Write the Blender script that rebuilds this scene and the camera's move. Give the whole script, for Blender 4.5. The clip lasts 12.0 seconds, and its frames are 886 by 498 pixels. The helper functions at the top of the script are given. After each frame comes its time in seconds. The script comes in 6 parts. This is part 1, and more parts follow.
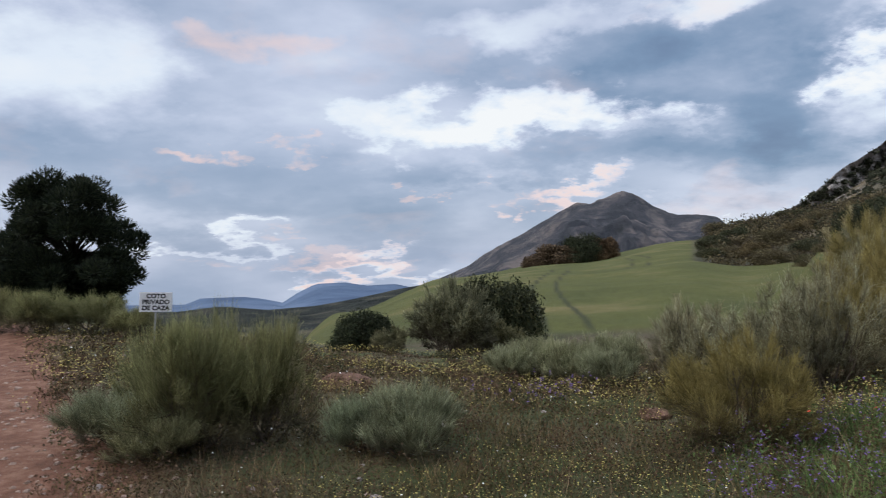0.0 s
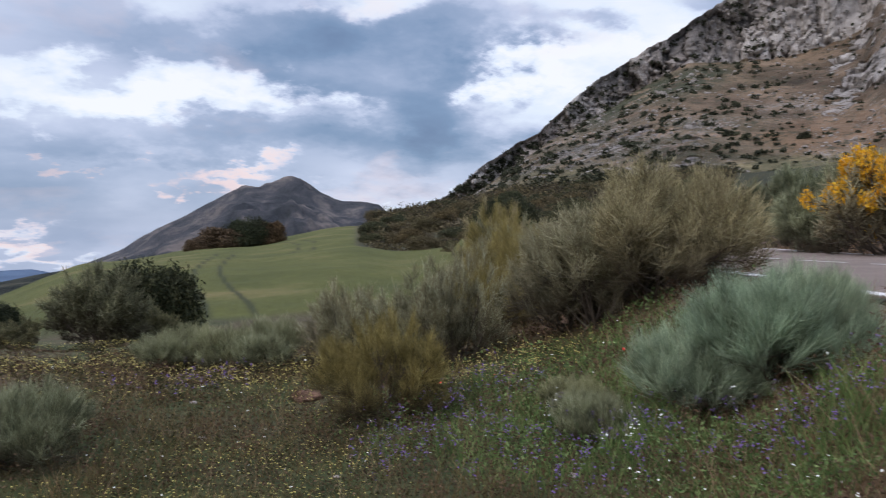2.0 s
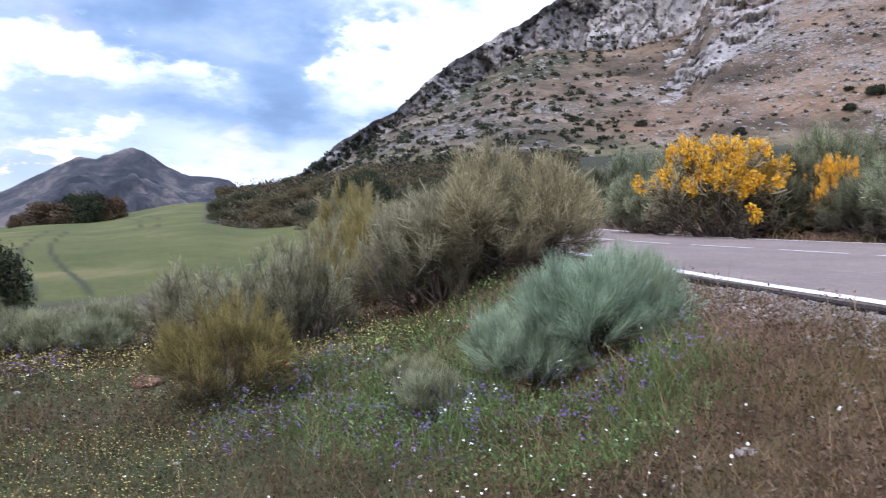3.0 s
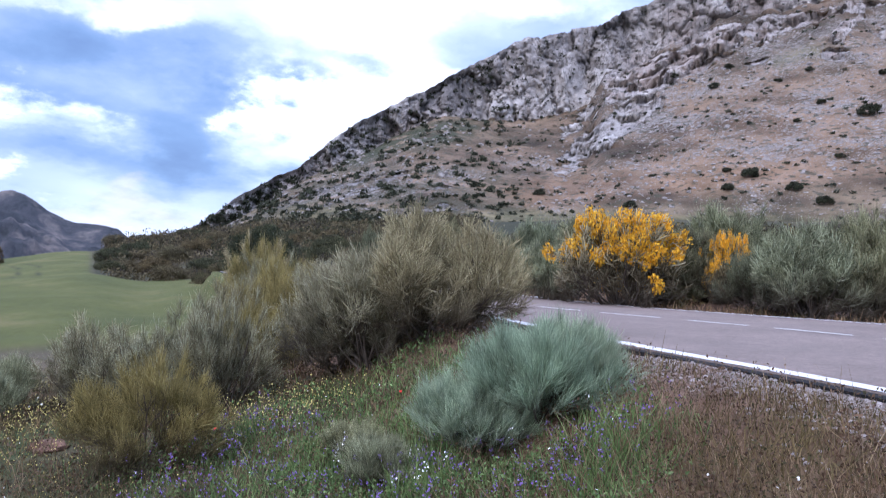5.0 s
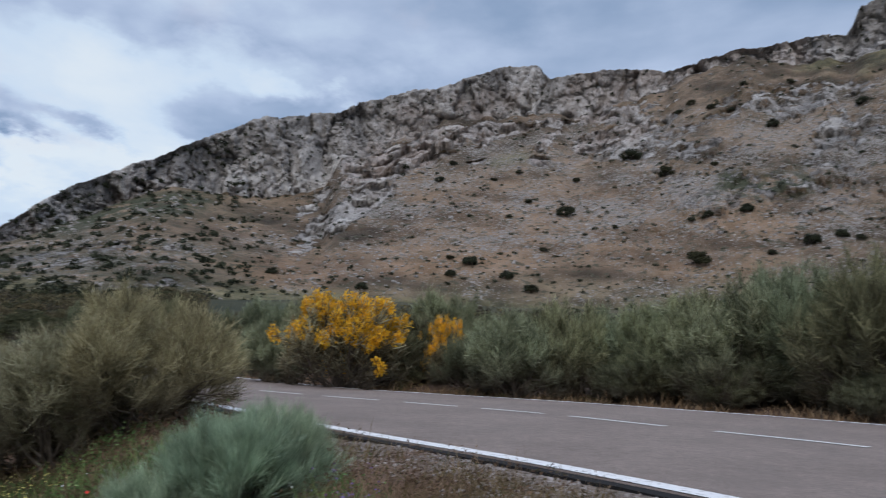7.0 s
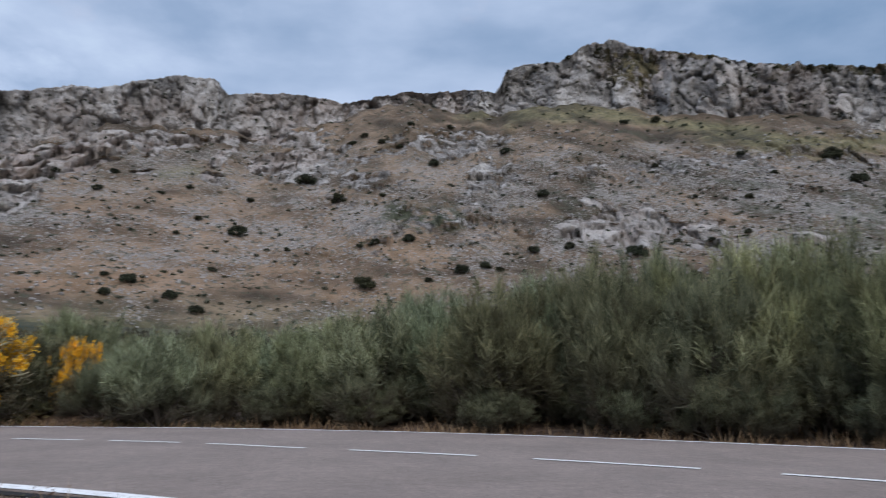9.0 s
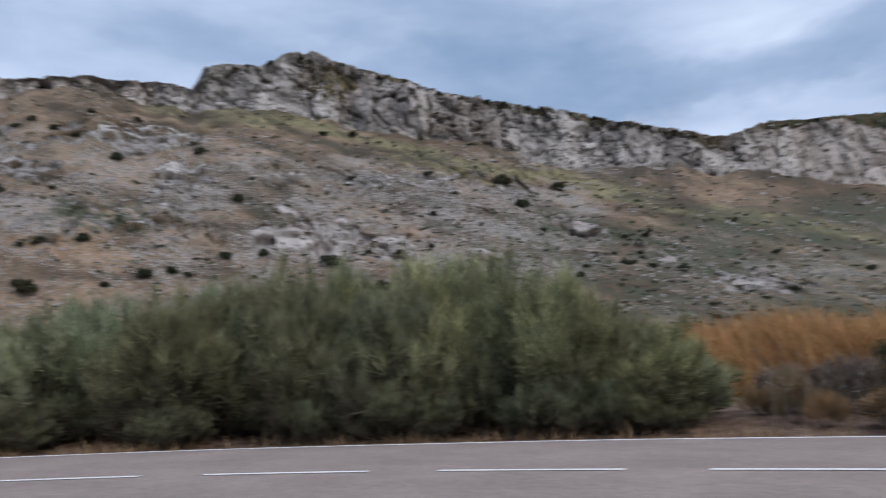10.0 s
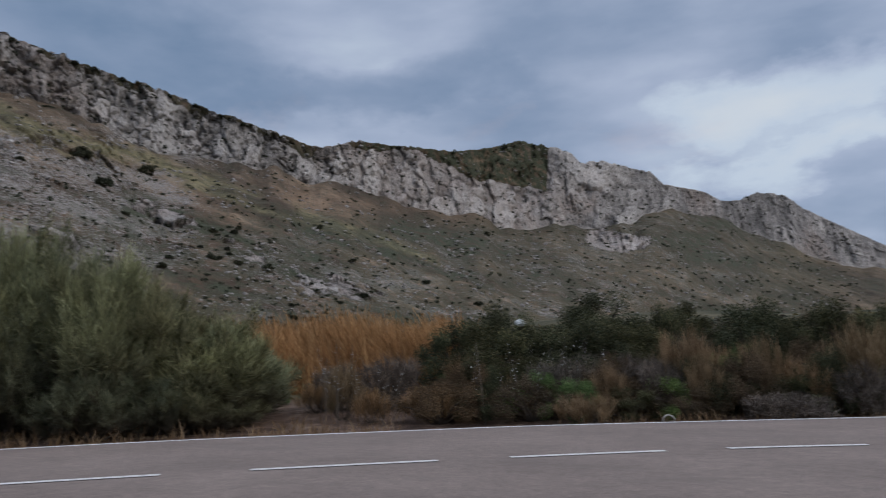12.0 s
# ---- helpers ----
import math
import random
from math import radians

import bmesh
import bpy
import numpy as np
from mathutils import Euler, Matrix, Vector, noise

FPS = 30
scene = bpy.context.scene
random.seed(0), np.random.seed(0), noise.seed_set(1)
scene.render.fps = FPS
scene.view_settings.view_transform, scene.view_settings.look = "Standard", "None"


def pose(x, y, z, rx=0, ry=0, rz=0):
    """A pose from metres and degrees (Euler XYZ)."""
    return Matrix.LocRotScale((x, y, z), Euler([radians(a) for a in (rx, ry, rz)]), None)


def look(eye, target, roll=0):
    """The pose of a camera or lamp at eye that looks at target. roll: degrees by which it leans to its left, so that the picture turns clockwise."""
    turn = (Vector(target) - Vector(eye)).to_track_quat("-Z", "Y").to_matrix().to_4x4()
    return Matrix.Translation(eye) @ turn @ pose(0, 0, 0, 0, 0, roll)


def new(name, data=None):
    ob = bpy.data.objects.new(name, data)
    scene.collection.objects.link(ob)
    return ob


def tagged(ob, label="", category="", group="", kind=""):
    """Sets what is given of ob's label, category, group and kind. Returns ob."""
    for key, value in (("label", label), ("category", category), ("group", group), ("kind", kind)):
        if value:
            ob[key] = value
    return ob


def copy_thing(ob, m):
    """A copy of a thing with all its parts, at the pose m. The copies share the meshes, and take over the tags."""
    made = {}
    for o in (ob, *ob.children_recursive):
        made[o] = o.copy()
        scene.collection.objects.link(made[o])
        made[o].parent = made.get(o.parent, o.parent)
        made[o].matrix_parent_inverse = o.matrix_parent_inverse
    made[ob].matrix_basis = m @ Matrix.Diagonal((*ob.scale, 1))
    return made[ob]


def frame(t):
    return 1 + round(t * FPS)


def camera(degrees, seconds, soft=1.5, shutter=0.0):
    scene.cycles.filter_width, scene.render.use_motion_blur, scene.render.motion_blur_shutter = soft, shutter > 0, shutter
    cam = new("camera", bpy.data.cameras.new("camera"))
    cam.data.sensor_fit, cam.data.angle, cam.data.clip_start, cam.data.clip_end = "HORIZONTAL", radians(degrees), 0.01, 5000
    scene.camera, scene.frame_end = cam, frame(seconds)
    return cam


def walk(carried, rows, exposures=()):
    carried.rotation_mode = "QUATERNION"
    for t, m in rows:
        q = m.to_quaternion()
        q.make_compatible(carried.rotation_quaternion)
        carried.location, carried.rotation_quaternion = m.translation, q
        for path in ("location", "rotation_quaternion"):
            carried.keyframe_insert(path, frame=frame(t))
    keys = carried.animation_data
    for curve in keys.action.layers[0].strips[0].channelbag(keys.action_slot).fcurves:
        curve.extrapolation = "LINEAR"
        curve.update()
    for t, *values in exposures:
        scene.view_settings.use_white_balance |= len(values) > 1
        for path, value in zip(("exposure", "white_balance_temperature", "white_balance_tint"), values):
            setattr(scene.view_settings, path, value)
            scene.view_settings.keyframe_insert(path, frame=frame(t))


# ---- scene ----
from mathutils.bvhtree import BVHTree

cam = camera(62.22, 12.0, soft=1.05, shutter=0.42)
# seconds, eye x, y, z, then yaw, pitch and lean in degrees
PATH = [
    (0.0, 0.000, 0.000, 0.476, 0.003, 0.386, -1.431),
    (0.5, 0.040, 0.062, 0.473, -4.183, -0.050, -1.418),
    (1.0, 0.071, 0.088, 0.469, -12.105, -0.491, -1.129),
    (1.5, 0.102, 0.066, 0.472, -20.108, -0.858, -0.869),
    (2.0, 0.117, 0.038, 0.472, -25.501, -1.298, -0.534),
    (2.5, 0.110, -0.029, 0.483, -31.157, -1.873, -0.127),
    (3.0, 0.136, -0.055, 0.496, -36.698, -3.018, 0.121),
    (3.2, 0.149, -0.062, 0.501, -37.829, -3.329, 0.196),
    (4.8, -0.082, 0.114, 0.518, -44.641, 0.806, 2.045),
    (5.0, -0.103, 0.128, 0.518, -44.458, 1.819, 2.192),
    (5.5, -0.167, 0.096, 0.528, -47.676, 5.965, 1.491),
    (6.0, -0.146, 0.097, 0.546, -55.564, 7.425, 1.928),
    (6.5, -0.101, 0.048, 0.550, -59.687, 8.187, 2.254),
    (7.0, -0.059, 0.011, 0.558, -64.849, 8.835, 2.231),
    (7.5, -0.051, -0.060, 0.564, -72.143, 9.640, 1.801),
    (7.7, -0.066, -0.075, 0.562, -76.067, 10.093, 1.565),
    (9.3, 0.069, -0.255, 0.574, -95.329, 11.338, -0.391),
    (9.5, 0.064, -0.273, 0.579, -99.969, 11.450, -1.132),
    (10.0, 0.025, -0.334, 0.579, -114.302, 11.463, -2.010),
    (10.5, 0.118, -0.422, 0.582, -127.268, 11.213, -2.521),
    (11.0, 0.169, -0.476, 0.585, -133.791, 10.821, -2.399),
    (11.5, 0.183, -0.512, 0.583, -139.915, 10.616, -1.781),
    (12.0, 0.138, -0.646, 0.583, -146.186, 10.209, -1.745),
]


def aimed(x, y, z, yaw, pitch, lean):
    return pose(x, y, z, 0, 0, yaw) @ pose(0, 0, 0, 90 + pitch) @ pose(0, 0, 0, 0, 0, lean)


walk(cam, [(t, aimed(*row)) for t, *row in PATH],
     exposures=[(0.0, 0.05, 6700, 11), (1.5, 0.08, 6600, 14), (2.5, 0.13, 6250, 14), (3.0, 0.80, 5900, 18), (5.0, 0.72, 5550, 20), (5.6, 0.45, 5850, 15), (6.0, 0.26, 6100, 13), (6.5, -0.1, 6100, 9), (7.5, -0.18, 6080, 8), (9.5, 0.12, 6150, 8), (10.2, 0.2, 6300, 10), (11.0, 0.1, 6350, 10), (11.5, -0.1, 6350, 10), (12.0, -0.42, 6320, 10)])
# ---- sky and sun: a broken overcast sky towards evening ----
SUN_AZ, SUN_EL = -108.0, 38.0
world = bpy.data.worlds.new("evening_sky")
scene.world = world
world.use_nodes = True


def sky_nodes(nt):
    N, Lk = nt.nodes, nt.links
    N.clear()
    out = N.new("ShaderNodeOutputWorld")
    bg = N.new("ShaderNodeBackground")
    Lk.new(bg.outputs[0], out.inputs[0])
    sky = N.new("ShaderNodeTexSky")
    sky.sky_type, sky.sun_disc = "NISHITA", False
    sky.sun_elevation, sky.sun_rotation = radians(SUN_EL), radians(SUN_AZ)
    coord = N.new("ShaderNodeTexCoord")

    def math_node(op, a, b=None):
        n = N.new("ShaderNodeMath")
        n.operation = op
        for i, v in enumerate((a, b)):
            if v is None:
                continue
            if isinstance(v, (int, float)):
                n.inputs[i].default_value = v
            else:
                Lk.new(v, n.inputs[i])
        return n.outputs[0]

    def ramp(fac, stops):
        n = N.new("ShaderNodeValToRGB")
        while len(n.color_ramp.elements) < len(stops):
            n.color_ramp.elements.new(0.5)
        for e, (p, c) in zip(n.color_ramp.elements, stops):
            e.position, e.color = p, (*c, 1) if not isinstance(c, float) else (c, c, c, 1)
        Lk.new(fac, n.inputs[0])
        return n.outputs[0]

    def mix(fac, a, b, kind="MIX"):
        n = N.new("ShaderNodeMix")
        n.data_type, n.blend_type = "RGBA", kind
        for i, v in zip((0, 6, 7), (fac, a, b)):
            if isinstance(v, (int, float)):
                n.inputs[i].default_value = v
            elif isinstance(v, tuple):
                n.inputs[i].default_value = (*v, 1)
            else:
                Lk.new(v, n.inputs[i])
        return n.outputs[2]

    split = N.new("ShaderNodeSeparateXYZ")
    Lk.new(coord.outputs["Generated"], split.inputs[0])
    x, y, z = split.outputs
    # the cloud sheet seen from below: the direction laid onto a flat layer
    over = math_node("ADD", math_node("MAXIMUM", z, -0.10), 0.32)
    flat = N.new("ShaderNodeCombineXYZ")
    Lk.new(math_node("DIVIDE", x, over), flat.inputs[0]), Lk.new(math_node("DIVIDE", y, over), flat.inputs[1])

    def cloud(scale, detail, rough, seed, warp=0.0, out="Fac"):
        n = N.new("ShaderNodeTexNoise")
        n.inputs["Scale"].default_value, n.inputs["Detail"].default_value = scale, detail
        n.inputs["Roughness"].default_value, n.inputs["Distortion"].default_value = rough, warp
        m = N.new("ShaderNodeMapping")
        m.inputs["Location"].default_value = seed
        Lk.new(flat.outputs[0], m.inputs[0]), Lk.new(m.outputs[0], n.inputs["Vector"])
        return n.outputs[out]

    # azimuth and elevation in degrees, ruffled so that no cloud has a smooth rim
    ca, sa = math.cos(radians(75)), math.sin(radians(75))
    east = math_node("SUBTRACT", math_node("MULTIPLY", x, ca), math_node("MULTIPLY", y, sa))
    north = math_node("ADD", math_node("MULTIPLY", x, sa), math_node("MULTIPLY", y, ca))
    az = math_node("ADD", math_node("MULTIPLY", math_node("ARCTAN2", east, north), 57.296), 75.0)
    el = math_node("MULTIPLY", math_node("ARCSINE", z), 57.296)
    ruffle = N.new("ShaderNodeSeparateXYZ")
    Lk.new(cloud(2.6, 8.0, 0.58, (3.3, 0.4, 8.0), 0.0, "Color"), ruffle.inputs[0])
    sky_map = N.new("ShaderNodeCombineXYZ")
    Lk.new(math_node("ADD", az, math_node("MULTIPLY", math_node("SUBTRACT", ruffle.outputs[0], 0.5), 34.0)), sky_map.inputs[0])
    Lk.new(math_node("ADD", el, math_node("MULTIPLY", math_node("SUBTRACT", ruffle.outputs[1], 0.5), 14.0)), sky_map.inputs[1])

    def banks(rows, start):
        """Soft cloud banks and gaps: azimuth, elevation, half width, half height and how much brighter each is."""
        total = start
        for a, e, w, h, amount in rows:
            m = N.new("ShaderNodeMapping")
            m.vector_type = "TEXTURE"
            m.inputs["Location"].default_value, m.inputs["Scale"].default_value = (a, e, 0), (w, h, 1)
            Lk.new(sky_map.outputs[0], m.inputs[0])
            g = N.new("ShaderNodeTexGradient")
            g.gradient_type = "SPHERICAL"
            Lk.new(m.outputs[0], g.inputs[0])
            soft = math_node("SMOOTH_MIN", g.outputs["Fac"], 0.7)
            total = math_node("ADD", total, math_node("MULTIPLY", soft, amount * 0.80))
        return total

    # layered banks: long and low towards the horizon
    layer = N.new("ShaderNodeCombineXYZ")
    Lk.new(x, layer.inputs[0]), Lk.new(y, layer.inputs[1]), Lk.new(math_node("MULTIPLY", z, 3.0), layer.inputs[2])
    strata = N.new("ShaderNodeTexNoise")
    strata.inputs["Scale"].default_value, strata.inputs["Detail"].default_value = 3.4, 8.0
    strata.inputs["Roughness"].default_value, strata.inputs["Distortion"].default_value = 0.48, 0.1
    Lk.new(layer.outputs[0], strata.inputs["Vector"])
    billow = math_node("ADD", math_node("MULTIPLY", strata.outputs["Fac"], 0.72), math_node("MULTIPLY", cloud(1.5, 6.0, 0.5, (3.1, 1.7, 0.0), 0.1), 0.28))
    texture = math_node("ADD", math_node("MULTIPLY", math_node("SUBTRACT", billow, 0.5), 1.05), 0.50)
    bright = banks(BANKS_A + BANKS_B + BANKS_C, texture)
    body = ramp(bright, [(0.0, (0.13, 0.20, 0.345)), (0.22, (0.205, 0.315, 0.49)), (0.42, (0.37, 0.47, 0.655)), (0.58, (0.58, 0.67, 0.86)), (0.74, (0.80, 0.91, 1.05)), (1.0, (0.98, 1.03, 1.07))])
    thin = mix(0.12, body, mix(1.0, sky.outputs[0], (0.1, 0.1, 0.1), "MULTIPLY"))
    rosy = banks(ROSY, math_node("MULTIPLY", math_node("SUBTRACT", cloud(2.2, 6.0, 0.6, (1.2, 9.3, 0.0), 0.2), 0.55), 0.8))
    final = mix(ramp(rosy, [(0.03, 0.0), (0.50, 0.66)]), thin, (0.92, 0.70, 0.66))
    # an overcast sky is brightest overhead
    zenith = ramp(z, [(0.0, (1.0, 1.0, 1.0)), (0.52, (1.0, 1.0, 1.0)), (0.80, (2.7, 2.5, 2.27)), (1.0, (3.15, 2.9, 2.62))])
    Lk.new(mix(1.0, final, zenith, "MULTIPLY"), bg.inputs[0])
    bg.inputs[1].default_value = 0.95


BANKS_A = [(-26.5, 13.8, 11.4, 4.1, 0.5), (-19.6, 1.1, 3.8, 0.8, 0.5), (-19.0, 11.6, 14.1, 2.3, -0.12), (-15.2, 3.6, 19.6, 2.3, -0.22), (-14.4, 1.6, 3.8, 0.7, 0.35), (-9.6, 6.5, 22.8, 2.0, -0.1), (-7.2, -1.2, 7.1, 0.8, 0.42), (-3.9, 9.5, 4.3, 1.6, 0.42), (-3.7, 1.0, 8.7, 2.2, -0.08), (-3.3, 15.6, 17.9, 4.9, -0.04), (2.2, 8.9, 5.4, 1.6, 0.4), (3.1, 9.9, 7.1, 2.0, 0.5), (7.4, 6.8, 11.4, 2.3, -0.24), (7.7, 17.6, 7.1, 2.2, 0.38), (8.2, 10.4, 8.2, 2.4, 0.5), (9.1, 11.1, 7.1, 1.6, 0.38), (10.0, 4.3, 5.4, 0.8, 0.42), (12.6, 10.8, 3.3, 1.5, 0.35)]
BANKS_B = [(15.7, 13.6, 13.6, 3.5, -0.08), (17.6, 11.4, 14.1, 5.2, -0.2), (17.8, 16.9, 5.4, 1.4, 0.42), (19.9, 6.7, 11.4, 2.7, -0.16), (20.7, 17.2, 9.8, 2.0, 0.3), (21.0, 12.8, 14.1, 6.0, -0.2), (21.5, 11.4, 12.0, 3.0, -0.16), (22.8, 2.3, 4.6, 1.1, 0.6), (23.2, 7.1, 9.8, 3.3, -0.2), (24.5, 9.6, 8.7, 3.5, -0.28), (24.7, 19.6, 2.0, 1.2, 0.25), (30.6, 11.3, 3.8, 2.4, 0.5), (31.4, 10.8, 4.3, 2.4, 0.42), (33.7, 11.5, 7.6, 7.1, 0.5), (35.4, 15.7, 6.0, 1.5, -0.18), (35.8, 12.8, 7.6, 3.3, 0.5)]
BANKS_C = [(36.5, 15.6, 4.3, 1.5, -0.28), (37.2, 18.9, 14.1, 3.3, 0.4), (40.8, 15.2, 4.9, 3.3, 0.3), (41.2, 14.2, 4.9, 3.3, 0.5), (41.3, 20.0, 7.1, 3.8, 0.25), (49.3, 22.8, 8.7, 3.3, -0.06), (52.1, 20.7, 8.7, 2.4, 0.45), (54.5, 20.4, 3.8, 1.2, 0.25), (81.7, 27.5, 6.0, 2.7, 0.08), (58.0, 25.5, 15.0, 5.0, 0.34), (92.6, 25.1, 9.2, 3.3, 0.0), (109.6, 26.5, 4.3, 2.2, 0.1), (122.9, 23.3, 17.9, 4.3, -0.2), (129.5, 23.0, 13.0, 6.0, -0.08), (142.7, 22.1, 14.1, 2.7, -0.26), (145.6, 26.6, 10.9, 2.7, -0.02), (170.2, 14.8, 9.8, 2.0, 0.4), (175.6, 19.3, 14.1, 3.3, 0.5), (176.7, 10.7, 6.5, 2.7, -0.08)]
ROSY = [(-15.1, 8.3, 4.5, 0.8, 0.88), (-12.8, 16.0, 4.0, 1.6, 0.53), (-1.6, 5.5, 2.3, 0.8, 0.79), (9.5, 4.3, 6.8, 0.7, 1.05), (21.4, 4.4, 6.2, 2.3, 0.3), (-10.7, -0.3, 6.2, 1.2, 0.61), (-7.2, -1.1, 6.2, 0.7, 0.7), (-3.4, 14.3, 14.1, 4.0, 0.28), (17.4, 16.8, 5.1, 1.4, 0.35)]
sky_nodes(world.node_tree)

sun = new("sun", bpy.data.lights.new("sun", "SUN"))
sun.data.energy, sun.data.angle, sun.data.color = 1.5, radians(40), (1.0, 0.93, 0.85)
a, e = radians(SUN_AZ), radians(SUN_EL)
toward = Vector((math.sin(a) * math.cos(e), math.cos(a) * math.cos(e), math.sin(e)))
sun.matrix_world = look(toward * 50, (0, 0, 0))

# ---- materials ----
class Nodes:
    """Short-hand for building node materials."""

    def __init__(self, name, rough=0.85, bump=0.0):
        self.mat = bpy.data.materials.new(name)
        self.mat.use_nodes = True
        self.nt = self.mat.node_tree
        self.nt.nodes.clear()
        self.out = self.nt.nodes.new("ShaderNodeOutputMaterial")
        self.bsdf = self.nt.nodes.new("ShaderNodeBsdfPrincipled")
        self.bsdf.inputs["Roughness"].default_value = rough
        self.bsdf.inputs["Specular IOR Level"].default_value = 0.25
        self.link(self.bsdf.outputs[0], self.out.inputs[0])
        self.coord = self.nt.nodes.new("ShaderNodeTexCoord")

    def link(self, a, b):
        self.nt.links.new(a, b)

    def put(self, socket, v):
        if isinstance(v, (int, float)):
            socket.default_value = v
        elif isinstance(v, tuple):
            socket.default_value = (*v, 1) if len(v) == 3 and socket.type == "RGBA" else v
        else:
            self.link(v, socket)

    def noise(self, scale, detail=4.0, rough=0.55, warp=0.0, seed=(0, 0, 0), stretch=(1, 1, 1)):
        m = self.nt.nodes.new("ShaderNodeMapping")
        m.inputs["Location"].default_value, m.inputs["Scale"].default_value = seed, stretch
        self.link(self.coord.outputs["Object"], m.inputs[0])
        n = self.nt.nodes.new("ShaderNodeTexNoise")
        n.inputs["Scale"].default_value, n.inputs["Detail"].default_value = scale, detail
        n.inputs["Roughness"].default_value, n.inputs["Distortion"].default_value = rough, warp
        self.link(m.outputs[0], n.inputs["Vector"])
        return n.outputs["Fac"]

    def voronoi(self, scale, feature="F1", seed=(0, 0, 0), stretch=(1, 1, 1)):
        m = self.nt.nodes.new("ShaderNodeMapping")
        m.inputs["Location"].default_value, m.inputs["Scale"].default_value = seed, stretch
        self.link(self.coord.outputs["Object"], m.inputs[0])
        n = self.nt.nodes.new("ShaderNodeTexVoronoi")
        n.feature = feature
        n.inputs["Scale"].default_value = scale
        self.link(m.outputs[0], n.inputs["Vector"])
        return n.outputs["Distance"]

    def ramp(self, fac, *stops):
        n = self.nt.nodes.new("ShaderNodeValToRGB")
        while len(n.color_ramp.elements) < len(stops):
            n.color_ramp.elements.new(0.5)
        for e, (p, c) in zip(n.color_ramp.elements, stops):
            e.position, e.color = p, (c, c, c, 1) if isinstance(c, (int, float)) else (*c, 1)
        self.link(fac, n.inputs[0])
        return n.outputs[0]

    def mix(self, fac, a, b, kind="MIX"):
        n = self.nt.nodes.new("ShaderNodeMix")
        n.data_type, n.blend_type = "RGBA", kind
        for i, v in zip((0, 6, 7), (fac, a, b)):
            self.put(n.inputs[i], v)
        return n.outputs[2]

    def calc(self, op, a, b=0.0):
        n = self.nt.nodes.new("ShaderNodeMath")
        n.operation = op
        self.put(n.inputs[0], a), self.put(n.inputs[1], b)
        return n.outputs[0]

    def attr(self, name):
        n = self.nt.nodes.new("ShaderNodeAttribute")
        n.attribute_name = name
        return n.outputs["Fac"]

    def island(self):
        return self.nt.nodes.new("ShaderNodeNewGeometry").outputs["Random Per Island"]

    def each(self):
        return self.nt.nodes.new("ShaderNodeObjectInfo").outputs["Random"]

    def bump(self, height, strength=0.5, distance=0.02):
        n = self.nt.nodes.new("ShaderNodeBump")
        n.inputs["Strength"].default_value, n.inputs["Distance"].default_value = strength, distance
        self.link(height, n.inputs["Height"])
        self.link(n.outputs[0], self.bsdf.inputs["Normal"])

    def colour(self, c):
        self.put(self.bsdf.inputs["Base Color"], c)
        return self.mat


def leaf_material(name, dark, mid, light, rough=0.75, glow=0.25, base=None):
    """Foliage: every blade and every plant a little different, thin enough to let light through."""
    n = Nodes(name, rough)
    c = n.ramp(n.island(), (0.0, dark), (0.5, mid), (1.0, light))
    patch = n.ramp(n.noise(2.2, 3.0), (0.35, 0.75), (0.65, 1.2))
    c = n.mix(1.0, c, patch, "MULTIPLY")
    shift = n.ramp(n.each(), (0.0, (0.88, 0.95, 0.95)), (0.5, (1.0, 1.0, 1.0)), (1.0, (1.12, 1.04, 0.90)))
    c = n.mix(1.0, c, shift, "MULTIPLY")
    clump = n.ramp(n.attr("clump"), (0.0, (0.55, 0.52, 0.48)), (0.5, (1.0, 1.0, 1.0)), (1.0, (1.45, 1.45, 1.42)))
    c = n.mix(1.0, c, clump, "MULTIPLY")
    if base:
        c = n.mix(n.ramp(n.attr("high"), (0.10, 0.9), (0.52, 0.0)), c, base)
    n.colour(c)
    through_leaf = n.nt.nodes.new("ShaderNodeBsdfTranslucent")
    n.link(c, through_leaf.inputs[0])
    both = n.nt.nodes.new("ShaderNodeMixShader")
    both.inputs[0].default_value = glow
    n.link(n.bsdf.outputs[0], both.inputs[1]), n.link(through_leaf.outputs[0], both.inputs[2])
    n.link(both.outputs[0], n.out.inputs[0])
    return n.mat


